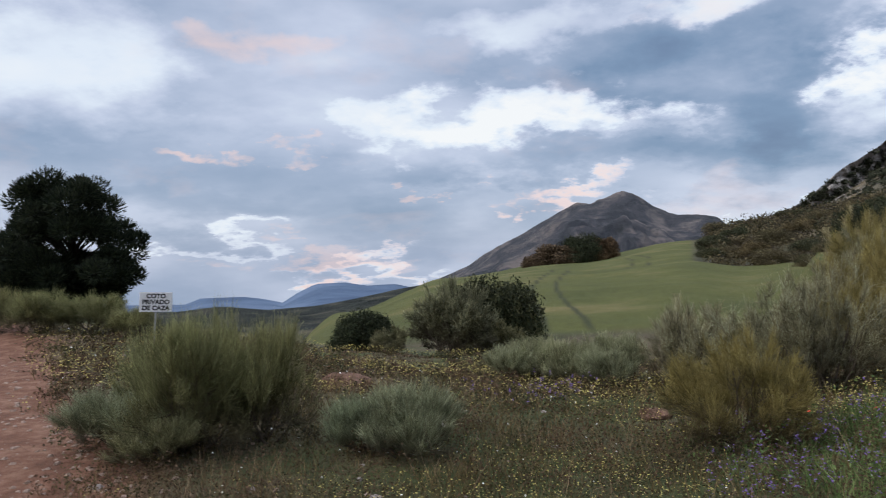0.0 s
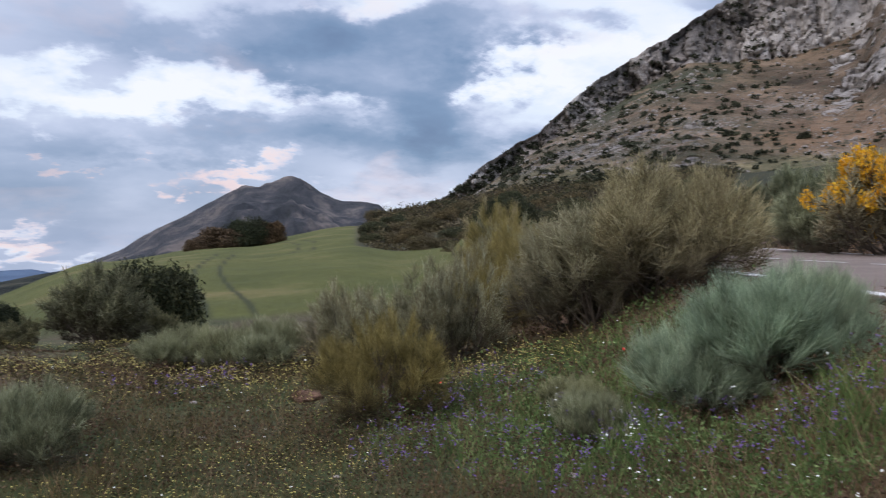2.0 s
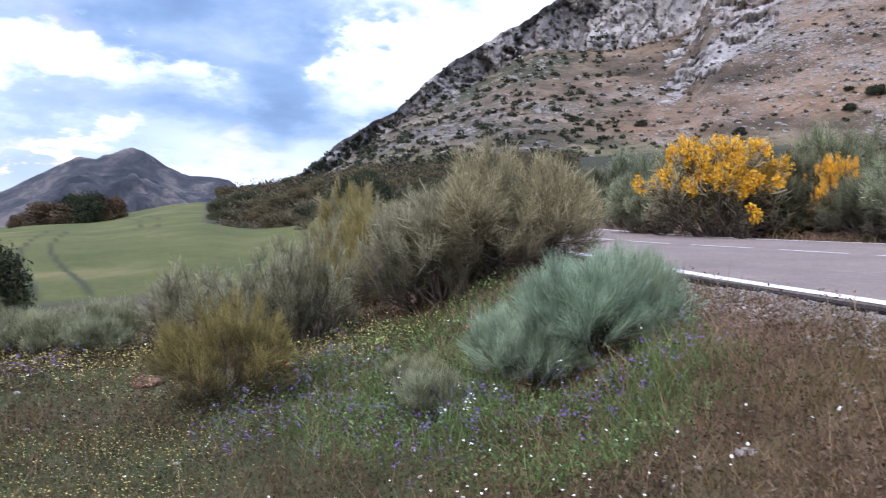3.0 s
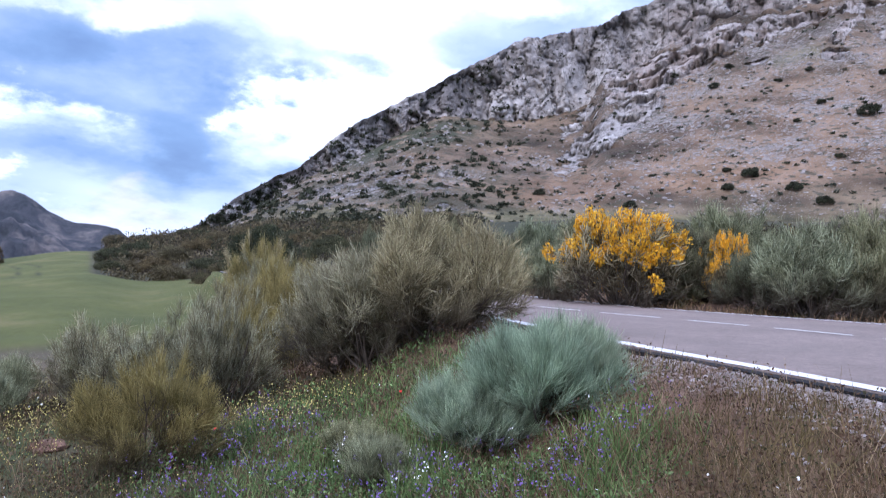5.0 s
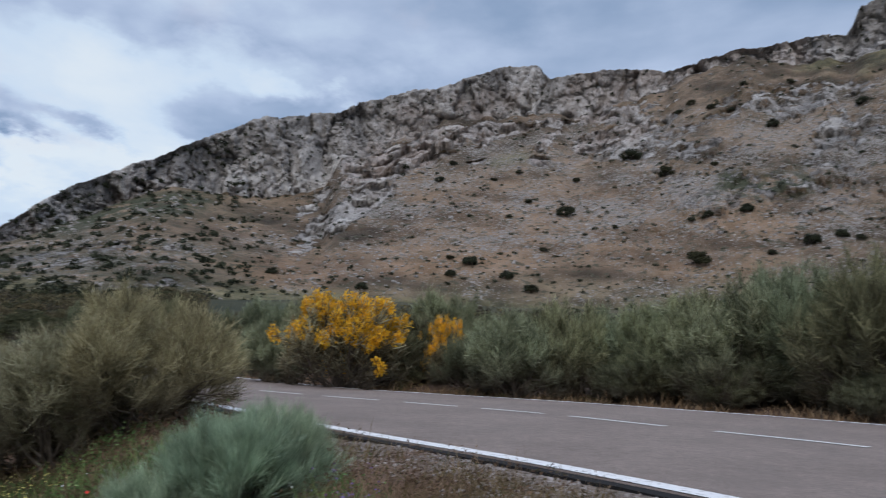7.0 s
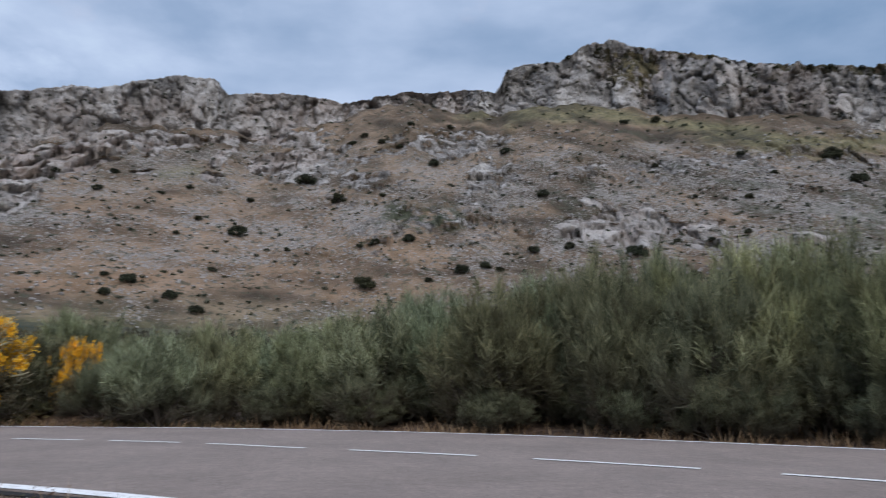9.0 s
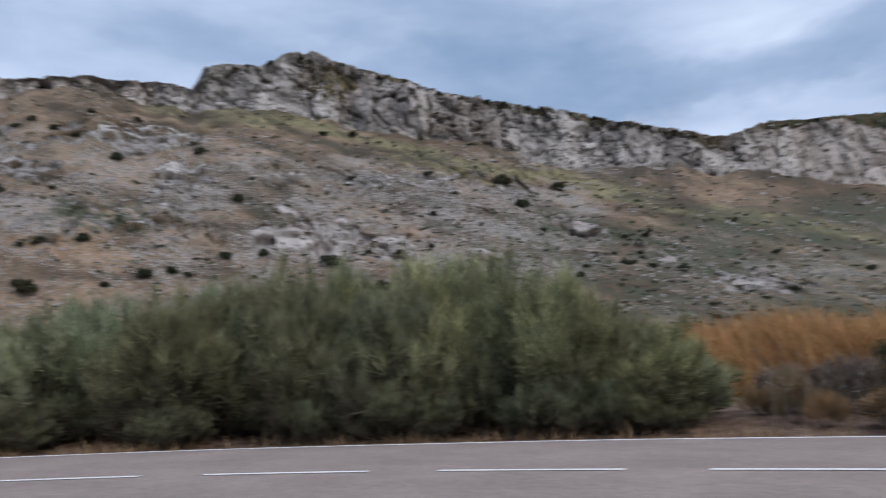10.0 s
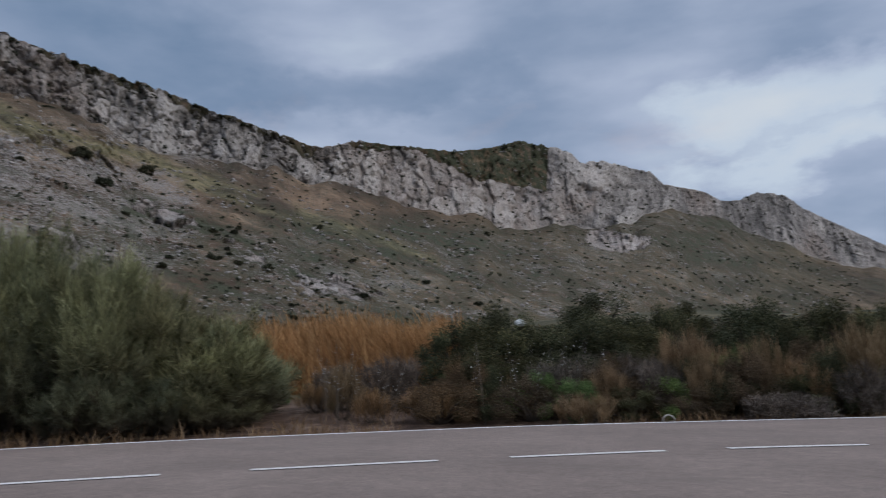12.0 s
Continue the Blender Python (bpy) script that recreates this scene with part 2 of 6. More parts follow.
def ground_material():
    n = Nodes("meadow_soil", 0.95)
    soil = n.ramp(n.noise(2.3, 8.0, 0.65), (0.3, (0.075, 0.056, 0.036)), (0.5, (0.125, 0.092, 0.058)), (0.72, (0.19, 0.135, 0.092)))
    green = n.ramp(n.noise(3.5, 5.0, seed=(4, 2, 0)), (0.3, (0.035, 0.05, 0.018)), (0.7, (0.085, 0.10, 0.035)))
    c = n.mix(n.ramp(n.noise(0.35, 4.0, seed=(9, 1, 0)), (0.42, 0.0), (0.6, 1.0)), soil, green)
    dirt = n.ramp(n.noise(6.0, 8.0, 0.65), (0.3, (0.115, 0.056, 0.036)), (0.5, (0.19, 0.092, 0.058)), (0.7, (0.30, 0.175, 0.12)))
    c = n.mix(n.attr("track"), c, dirt)
    stone = n.ramp(n.voronoi(48.0), (0.0, (0.38, 0.33, 0.30)), (0.45, (0.22, 0.18, 0.155)), (0.9, (0.075, 0.055, 0.044)))
    loose = n.calc("MULTIPLY", n.attr("gravel"), n.ramp(n.noise(1.6, 7.0, 0.65, seed=(3, 3, 1)), (0.36, 0.15), (0.6, 1.0)))
    c = n.mix(loose, c, stone)
    field = n.ramp(n.noise(0.12, 5.0, seed=(1, 7, 0)), (0.3, (0.064, 0.073, 0.019)), (0.52, (0.088, 0.094, 0.025)), (0.72, (0.155, 0.132, 0.050)))
    fine = n.ramp(n.noise(2.0, 6.0, 0.7, stretch=(1, 1, 1)), (0.3, 0.8), (0.7, 1.2))
    field = n.mix(1.0, field, fine, "MULTIPLY")
    field = n.mix(n.attr("rut"), field, (0.040, 0.045, 0.018))
    c = n.mix(n.attr("field"), c, field)
    scrub = n.ramp(n.noise(0.035, 9.0, 0.66), (0.36, (0.020, 0.024, 0.013)), (0.5, (0.050, 0.048, 0.024)), (0.66, (0.125, 0.10, 0.058)))
    c = n.mix(n.attr("scrub"), c, scrub)
    litter = n.ramp(n.noise(3.0, 8.0, 0.7, seed=(7, 3, 1)), (0.32, (0.045, 0.028, 0.020)), (0.5, (0.105, 0.064, 0.044)), (0.68, (0.22, 0.155, 0.115)))
    c = n.mix(n.attr("bank"), c, litter)
    n.bump(n.noise(14.0, 8.0, 0.7), 0.8, 0.05)
    return n.colour(c)


def asphalt_material():
    n = Nodes("worn_asphalt", 0.85)
    base = n.ramp(n.noise(0.9, 6.0, 0.6), (0.3, (0.178, 0.139, 0.119)), (0.7, (0.236, 0.186, 0.160)))
    for scale, low, high in ((9.0, 0.86, 1.13), (38.0, 0.80, 1.20), (160.0, 0.74, 1.25)):
        base = n.mix(1.0, base, n.ramp(n.noise(scale, 3.0, 0.7), (0.32, low), (0.68, high)), "MULTIPLY")
    chips = n.ramp(n.voronoi(26.0, seed=(2, 4, 0)), (0.06, 0.75), (0.14, 0.0))
    base = n.mix(n.calc("MULTIPLY", chips, n.ramp(n.noise(3.0, 4.0, seed=(7, 1, 0)), (0.48, 0.0), (0.60, 1.0))), base, (0.36, 0.31, 0.28))
    stain = n.ramp(n.noise(0.5, 6.0, 0.6, seed=(5, 5, 0), stretch=(1, 2.2, 1)), (0.52, 0.0), (0.75, 0.5))
    base = n.mix(stain, base, (0.140, 0.113, 0.099))
    n.bump(n.noise(220.0, 3.0, 0.8), 0.35, 0.006)
    return n.colour(base)


def paint_material(name, bright):
    n = Nodes(name, 0.75)
    wear = n.ramp(n.noise(22.0, 7.0, 0.72), (0.34, (0.24, 0.21, 0.19)), (0.46, bright), (0.8, tuple(1.08 * v for v in bright)))
    n.bump(n.noise(150.0, 2.0), 0.2, 0.003)
    return n.colour(wear)


def mountain_material():
    n = Nodes("limestone_and_scrub", 0.95)
    # bare limestone: grey to pale faces, upright weather streaks, cracks and ledge plants
    tone = n.calc("ADD", n.attr("pale"), n.calc("MULTIPLY", n.calc("SUBTRACT", n.noise(0.11, 7.0, 0.62, 0.3, stretch=(1, 1, 0.38)), 0.5), 0.80))
    tone = n.calc("ADD", tone, n.calc("MULTIPLY", n.calc("SUBTRACT", n.noise(0.55, 8.0, 0.70, seed=(4, 1, 8), stretch=(1, 1, 0.7)), 0.5), 0.58))
    rock = n.ramp(tone, (0.05, (0.11, 0.102, 0.097)), (0.30, (0.21, 0.193, 0.181)), (0.55, (0.335, 0.305, 0.282)), (0.80, (0.47, 0.428, 0.395)), (1.0, (0.57, 0.528, 0.490)))
    rock = n.mix(n.calc("MULTIPLY", n.attr("ruddy"), n.ramp(n.noise(0.10, 6.0, 0.6, seed=(3, 8, 1)), (0.38, 0.2), (0.60, 0.75))), rock, (0.40, 0.30, 0.245))
    seam = n.calc("ABSOLUTE", n.calc("SUBTRACT", n.noise(0.10, 6.0, 0.60, 0.6, seed=(8, 2, 4), stretch=(1, 1, 0.32)), 0.5))
    rock = n.mix(n.ramp(seam, (0.0, 0.6), (0.018, 0.0)), rock, (0.075, 0.07, 0.066))
    ledge = n.ramp(n.noise(0.34, 7.0, 0.66, seed=(2, 9, 3)), (0.64, 0.0), (0.69, 0.8))
    rock = n.mix(ledge, rock, (0.05, 0.053, 0.035))
    # thin dry grass between stones
    grass = n.ramp(n.noise(0.07, 9.0, 0.70, seed=(2, 2, 2)), (0.36, (0.062, 0.045, 0.028)), (0.47, (0.108, 0.075, 0.048)), (0.57, (0.156, 0.108, 0.072)), (0.70, (0.215, 0.156, 0.112)))
    rust = n.ramp(n.noise(0.12, 8.0, 0.68, seed=(5, 2, 2)), (0.36, (0.095, 0.062, 0.035)), (0.50, (0.160, 0.098, 0.058)), (0.66, (0.205, 0.145, 0.100)))
    grass = n.mix(n.attr("ruddy"), grass, rust)
    green = n.ramp(n.noise(0.16, 9.0, 0.7, seed=(1, 4, 9)), (0.36, (0.048, 0.043, 0.024)), (0.50, (0.096, 0.083, 0.043)), (0.66, (0.165, 0.136, 0.076)))
    grass = n.mix(n.attr("green"), grass, green)
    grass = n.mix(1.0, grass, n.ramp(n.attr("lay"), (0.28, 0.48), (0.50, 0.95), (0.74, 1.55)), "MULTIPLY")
    # loose stones of two sizes, thick where the slope is stony
    lot = n.calc("ADD", n.attr("stony"), n.calc("MULTIPLY", n.calc("SUBTRACT", n.noise(0.05, 8.0, 0.70, seed=(9, 6, 2)), 0.5), 2.6))
    for scale, reach, seed in ((0.42, 0.50, (6, 1, 5)), (0.95, 0.58, (2, 7, 3)), (1.9, 0.60, (5, 5, 1))):
        near = n.calc("SUBTRACT", n.calc("MULTIPLY", lot, reach), n.voronoi(scale, seed=seed, stretch=(1, 1, 1.3)))
        shade = n.ramp(n.noise(scale * 1.7, 3.0, 0.6, seed=seed), (0.35, (0.110, 0.098, 0.088)), (0.52, (0.235, 0.207, 0.185)), (0.68, (0.42, 0.378, 0.340)))
        grass = n.mix(n.ramp(near, (0.0, 0.0), (0.06, 0.9)), grass, shade)
    dark = n.ramp(n.noise(0.50, 7.0, 0.66, seed=(11, 3, 7)), (0.555, 0.0), (0.60, 0.85))
    grass = n.mix(dark, grass, (0.062, 0.060, 0.038))
    bushy = n.calc("MULTIPLY", n.attr("scrubby"), n.ramp(n.noise(0.17, 8.0, 0.64, seed=(1, 3, 5)), (0.42, 0.0), (0.49, 0.95)))
    grass = n.mix(bushy, grass, n.ramp(n.noise(0.9, 5.0, 0.7), (0.35, (0.030, 0.034, 0.020)), (0.65, (0.070, 0.075, 0.042))))
    edge = n.calc("ADD", n.attr("rock"), n.calc("MULTIPLY", n.calc("SUBTRACT", n.noise(0.20, 9.0, 0.72), 0.5), 1.1))
    bare = n.ramp(edge, (0.46, 0.0), (0.54, 1.0))
    c = n.mix(bare, grass, rock)
    relief = n.calc("MULTIPLY", n.noise(0.38, 9.0, 0.70, stretch=(1, 1, 0.7)), n.calc("ADD", n.calc("MULTIPLY", bare, 0.60), 0.40))
    n.bump(relief, 0.9, 3.0)
    return n.colour(c)


def far_material(name, low, mid, high, scale, blotch, relief=12.0):
    n = Nodes(name, 1.0)
    c = n.ramp(n.noise(scale, 8.0, 0.62, 0.4), (0.38, low), (0.5, mid), (0.64, high))
    c = n.mix(n.ramp(n.noise(scale * 3.1, 6.0, 0.6, seed=(4, 4, 1)), (0.60, 0.0), (0.70, 0.7)), c, blotch)
    n.bump(n.noise(scale * 2.0, 8.0, 0.7), 1.0, relief)
    return n.colour(c)


def bark_material():
    n = Nodes("bark", 0.95)
    c = n.ramp(n.noise(9.0, 6.0, 0.65, stretch=(1, 1, 0.3)), (0.3, (0.035, 0.026, 0.02)), (0.6, (0.10, 0.08, 0.062)), (0.8, (0.18, 0.15, 0.12)))
    n.bump(n.noise(25.0, 6.0, stretch=(1, 1, 0.25)), 0.8, 0.02)
    return n.colour(c)


def plain_material(name, c, rough=0.7, spread=0.15, scale=8.0):
    n = Nodes(name, rough)
    k = n.ramp(n.noise(scale, 5.0, 0.6), (0.3, 1.0 - spread), (0.7, 1.0 + spread))
    return n.colour(n.mix(1.0, c, k, "MULTIPLY"))


M_GROUND, M_ASPHALT = ground_material(), asphalt_material()
M_PAINT, M_DASH = paint_material("white_edge_paint", (0.70, 0.68, 0.67)), paint_material("worn_centre_paint", (0.60, 0.575, 0.55))
M_MOUNT, M_BARK = mountain_material(), bark_material()
# a little blue distance haze mixed into the far peak's greys
M_PEAK = far_material("far_grey_mountain", (0.040, 0.046, 0.056), (0.080, 0.082, 0.092), (0.235, 0.200, 0.185), 0.0075, (0.034, 0.043, 0.046), 44.0)
M_HILL = far_material("wooded_hills", (0.016, 0.021, 0.017), (0.032, 0.038, 0.030), (0.085, 0.080, 0.058), 0.02, (0.014, 0.020, 0.016), 20.0)
# distance haze painted as the blue base colour of the farthest range
M_HAZE_BLUE = far_material("haze_blue_range", (0.062, 0.098, 0.165), (0.085, 0.13, 0.205), (0.125, 0.175, 0.26), 0.002, (0.065, 0.10, 0.16))
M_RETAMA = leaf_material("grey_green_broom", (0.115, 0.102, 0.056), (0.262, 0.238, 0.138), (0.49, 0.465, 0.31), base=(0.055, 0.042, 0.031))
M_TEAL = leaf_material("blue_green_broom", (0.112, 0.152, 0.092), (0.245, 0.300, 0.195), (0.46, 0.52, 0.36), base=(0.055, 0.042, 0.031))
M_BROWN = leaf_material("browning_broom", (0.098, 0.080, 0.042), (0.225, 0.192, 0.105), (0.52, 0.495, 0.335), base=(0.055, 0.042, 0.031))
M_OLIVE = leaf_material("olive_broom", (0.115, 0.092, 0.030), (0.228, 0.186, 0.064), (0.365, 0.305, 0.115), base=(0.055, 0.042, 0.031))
M_YELLOW = leaf_material("yellow_broom_flower", (0.550, 0.270, 0.012), (0.750, 0.410, 0.020), (0.850, 0.550, 0.050))
M_OAK = leaf_material("dark_oak_leaf", (0.016, 0.022, 0.011), (0.036, 0.046, 0.022), (0.085, 0.088, 0.045))
M_PINE = leaf_material("pine_needles", (0.010, 0.016, 0.010), (0.022, 0.033, 0.018), (0.05, 0.062, 0.032))
M_SCRUB = leaf_material("hillside_shrub_leaf", (0.020, 0.023, 0.013), (0.042, 0.045, 0.025), (0.078, 0.078, 0.045))
M_GRASS = leaf_material("meadow_grass", (0.072, 0.056, 0.022), (0.138, 0.104, 0.044), (0.25, 0.18, 0.085))
M_LUSH = leaf_material("lush_grass", (0.058, 0.105, 0.034), (0.122, 0.192, 0.064), (0.22, 0.29, 0.11))
M_STRAW = leaf_material("dry_grass", (0.125, 0.076, 0.038), (0.235, 0.150, 0.082), (0.41, 0.285, 0.170))
M_REED = leaf_material("tawny_cane_grass", (0.20, 0.105, 0.045), (0.33, 0.185, 0.082), (0.46, 0.29, 0.145))
M_TWIG = leaf_material("bare_grey_twigs", (0.058, 0.045, 0.036), (0.125, 0.098, 0.080), (0.215, 0.172, 0.142), glow=0.0)
M_WHITE = plain_material("white_petal", (0.78, 0.78, 0.74))
M_GOLD = plain_material("yellow_petal", (0.58, 0.49, 0.15))
M_PURPLE = plain_material("purple_petal", (0.165, 0.100, 0.27))
M_RED = plain_material("poppy_petal", (0.55, 0.05, 0.03))
M_ROCK = plain_material("pale_stone", (0.30, 0.262, 0.242), 0.9, 0.35, 3.0)
M_REDEARTH = plain_material("red_earth_stone", (0.15, 0.085, 0.06), 0.95, 0.45, 14.0)

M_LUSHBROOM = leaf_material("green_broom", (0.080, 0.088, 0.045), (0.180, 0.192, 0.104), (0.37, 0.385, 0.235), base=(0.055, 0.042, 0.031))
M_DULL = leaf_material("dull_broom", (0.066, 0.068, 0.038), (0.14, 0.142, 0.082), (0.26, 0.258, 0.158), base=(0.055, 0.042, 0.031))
M_RUST = leaf_material("withering_leaf", (0.046, 0.032, 0.020), (0.102, 0.070, 0.042), (0.20, 0.145, 0.090))
M_LIME = plain_material("limestone_rubble", (0.27, 0.245, 0.225), 0.95, 0.35, 0.4)

M_STEEL = plain_material("galvanised_steel", (0.30, 0.30, 0.31), 0.5)
M_SIGN = plain_material("white_sign_paint", (0.86, 0.86, 0.87), 0.5, 0.08)
M_BLACK = plain_material("black_paint", (0.02, 0.02, 0.02), 0.6)
M_HOSE = plain_material("pale_hose", (0.42, 0.39, 0.34), 0.6)

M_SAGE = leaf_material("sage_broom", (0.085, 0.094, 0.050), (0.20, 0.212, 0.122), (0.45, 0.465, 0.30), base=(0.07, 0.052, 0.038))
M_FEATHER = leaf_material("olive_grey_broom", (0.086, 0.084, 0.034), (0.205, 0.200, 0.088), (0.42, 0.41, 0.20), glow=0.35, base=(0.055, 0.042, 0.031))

M_KNOLL = leaf_material("knoll_scrub_leaf", (0.058, 0.046, 0.024), (0.115, 0.092, 0.048), (0.20, 0.165, 0.088))
M_BUSH = leaf_material("roadside_shrub_leaf", (0.026, 0.031, 0.015), (0.060, 0.066, 0.032), (0.135, 0.13, 0.068))
M_WEED = leaf_material("meadow_weed", (0.034, 0.034, 0.014), (0.070, 0.066, 0.027), (0.14, 0.122, 0.055))
M_WITHER = leaf_material("withered_weed", (0.055, 0.034, 0.022), (0.112, 0.070, 0.045), (0.195, 0.13, 0.088))


# broken asphalt, blackened to hold the shadow at the road's step
M_EDGE = plain_material("shadowed_broken_asphalt", (0.012, 0.011, 0.011), 0.95, 0.35, 20.0)
M_PEBBLE = plain_material("track_pebble", (0.34, 0.25, 0.20), 0.95, 0.4, 30.0)
M_PINEBARK = plain_material("dark_pine_bark", (0.026, 0.021, 0.018), 0.95, 0.4, 6.0)
# ---- lie of the land (azimuths in degrees clockwise from +y, radii in metres) ----
R_STOPS = np.array([0.0, 4, 8, 14, 22, 40, 80, 130, 260, 600, 2000, 4800])
LAND_A = [  # azimuth, then the height at each radius
    (-180, -0.9, -0.5, 0.0, 0.3, 0.8, 2.0, 5, 9, 16, 20, 20, 20),
    (-120, -0.95, -0.9, -0.9, -1.0, -1.3, -2.5, -6, -11, -24, -50, -150, -330),
    (-60, -0.95, -0.95, -0.9, -0.75, -0.8, -1.5, -5, -10, -24, -52, -150, -330),
    (-30, -0.95, -0.95, -0.9, -0.75, -0.9, -1.7, -6, -12, -26, -55, -150, -330),
    (-20, -0.95, -0.95, -0.92, -0.85, -1.3, -3.2, -8, -15, -28, -56, -150, -330),
    (-13, -0.95, -0.95, -0.95, -1.05, -1.7, -4.2, -10, -17, -30, -58, -150, -330),
    (-8, -0.95, -0.95, -0.97, -1.3, -2.4, -3.4, -5.6, -12, -30, -58, -150, -330),
]
LAND_B = [
    (0, -0.95, -0.95, -1.0, -1.5, -2.7, -2.9, -2.5, -3.9, -18, -50, -150, -330),
    (10, -0.95, -0.95, -1.05, -1.6, -2.7, -2.6, -1.6, -1.3, -8, -45, -150, -330),
    (18.5, -0.95, -0.95, -1.05, -1.6, -2.6, -2.3, -0.6, 1.3, -4, -40, -150, -330),
    (22, -0.95, -0.93, -1.0, -1.5, -2.4, -2.3, -1.2, 3.4, 1, -30, -150, -330),
    (26, -0.95, -0.90, -0.95, -1.3, -2.1, -2.0, -0.8, 5.0, 7, -20, -150, -330),
    (32, -0.95, -0.85, -0.7, -0.9, -1.4, -1.0, 1.5, 7, 15, 0, -100, -300),
    (45, -0.95, -0.6, -0.2, 0.0, 0.1, 0.5, 4, 9, 20, 20, 0, -100),
]
LAND_C = [
    (60, -0.95, -0.3, 0.0, 0.15, 0.7, 2.0, 6, 11, 20, 20, 20, 20),
    (100, -0.95, -0.2, 0.0, 0.30, 0.8, 2.0, 6, 11, 20, 20, 20, 20),
    (140, -0.95, -0.2, 0.0, 0.40, 1.0, 2.2, 5, 9, 18, 20, 20, 20),
    (180, -0.9, -0.5, 0.0, 0.3, 0.8, 2.0, 5, 9, 16, 20, 20, 20),
]
LAND = np.array(LAND_A + LAND_B + LAND_C, float)

# edges of the carriageway and its centre line, from far ahead, round the bend, to far behind
FAR_EDGE = [(31, 43), (23.4, 27.5), (18.45, 18.6), (15.2, 13.2), (12.7, 8.5), (12.2, 5.8), (12.2, 3.7), (11.8, 1.7), (11.35, 0.1), (10.4, -2.05), (9.1, -4.1), (7.6, -6.1), (5.65, -8.0), (4.2, -9.2), (1.1, -10.9), (-3, -13.0), (-13, -17.6), (-40, -29)]
NEAR_EDGE = [(24, 46), (16.6, 29.5), (11.6, 19.0), (9.0, 12.6), (6.75, 6.55), (5.7, 4.45), (4.95, 2.95), (4.35, 1.6), (3.7, 0.4), (3.0, -0.65), (2.2, -1.65), (1.2, -2.6), (0.0, -3.55), (-1.3, -4.4), (-4.4, -6.2), (-8, -8.0), (-16, -12.0), (-42, -23.5)]
DASH_STARTS = [(9.13, 4.88), (8.77, 3.65), (8.62, 2.32), (7.76, 0.67), (6.8, -1.04), (5.7, -2.77), (4.37, -4.37), (2.96, -5.7), (1.61, -6.74)]
CENTRE = [(27.5, 44.5), (20, 28.5), (14.6, 18.6), (11.9, 12.8), (10.05, 8.6), (9.45, 6.6), (9.2, 5.0), (8.72, 2.76), (7.97, 1.14), (7.18, -0.56), (6.07, -2.32), (4.75, -3.91), (3.34, -5.32), (1.99, -6.47), (0.72, -7.32), (-3.6, -9.6), (-14, -14.6), (-41, -26.2)]


def spline(points, per=14):
    """A smooth curve through the points (Catmull-Rom)."""
    p = np.array(points, float)
    p = np.vstack([2 * p[0] - p[1], p, 2 * p[-1] - p[-2]])
    t = np.linspace(0, 1, per, endpoint=False)[:, None]
    out = []
    for a, b, c, d in zip(p, p[1:], p[2:], p[3:]):
        out.append(0.5 * (2 * b + (c - a) * t + (2 * a - 5 * b + 4 * c - d) * t**2 + (3 * b - a - 3 * c + d) * t**3))
    return np.vstack([*out, p[-2:-1]])


ROAD_N, ROAD_F, ROAD_C = spline(NEAR_EDGE), spline(FAR_EDGE), spline(CENTRE)


def wave(x, y, size, seed=0.0):
    """A cheap smooth field between about -1 and 1."""
    x, y = np.asarray(x) / size + seed * 3.7, np.asarray(y) / size - seed * 2.3
    return (np.sin(1.7 * x + 1.3 * np.sin(1.1 * y + seed)) + np.sin(2.1 * y + 1.7 * np.sin(0.9 * x + 2 * seed)) + 0.5 * np.sin(4.3 * x + 3.1 * y + 1.9 * np.sin(2.3 * y))) / 2.5


def signed_to(line, px, py):
    """Distance to a line, minus on its viewer's side."""
    best, side = np.full(px.shape, 1e9), np.zeros(px.shape)
    for (ax, ay), (dx, dy) in zip(line[:-1], np.diff(line, axis=0)):
        qx, qy = px - ax, py - ay
        u = np.minimum(np.maximum((qx * dx + qy * dy) / (dx * dx + dy * dy), 0), 1)
        d = (qx - u * dx) ** 2 + (qy - u * dy) ** 2
        closer = d < best
        best = np.where(closer, d, best)
        side = np.where(closer, dx * qy - dy * qx, side)
    return np.sqrt(best) * np.sign(side)


def road_chart(half, cell):
    """Distances to both edges of the carriageway on a square chart."""
    g = np.arange(-half, half + cell, cell)
    gx, gy = np.meshgrid(g, g, indexing="ij")
    return half, cell, [signed_to(line[::2], gx, gy) for line in (ROAD_N, ROAD_F)]


ROAD_CHARTS = [road_chart(20.0, 0.125), road_chart(62.0, 0.8)]


def road_gap(x, y):
    """How far a place lies outside the carriageway: minus on it; and whether it is on the far side."""
    shape = np.shape(x)
    x, y = np.ravel(x).astype(float), np.ravel(y).astype(float)
    gap_all, far_all = np.full(len(x), 60.0), np.ones(len(x), bool)
    big = np.maximum(np.abs(x), np.abs(y))
    for (half, cell, charts), ok in zip(ROAD_CHARTS, (big < 19.8, (big >= 19.8) & (big < 61))):
        u, v = (x[ok] + half) / cell, (y[ok] + half) / cell
        i, j = u.astype(int), v.astype(int)
        u, v = u - i, v - j
        near, far = [(c[i, j] * (1 - u) + c[i + 1, j] * u) * (1 - v) + (c[i, j + 1] * (1 - u) + c[i + 1, j + 1] * u) * v for c in charts]
        gap_all[ok] = np.where(near < 0, -near, np.where(far > 0, far, -np.minimum(near, -far)))
        far_all[ok] = far > 0
    return gap_all.reshape(shape), far_all.reshape(shape)


def step(a, b, v):
    t = np.clip((v - a) / (b - a), 0, 1)
    return t * t * (3 - 2 * t)


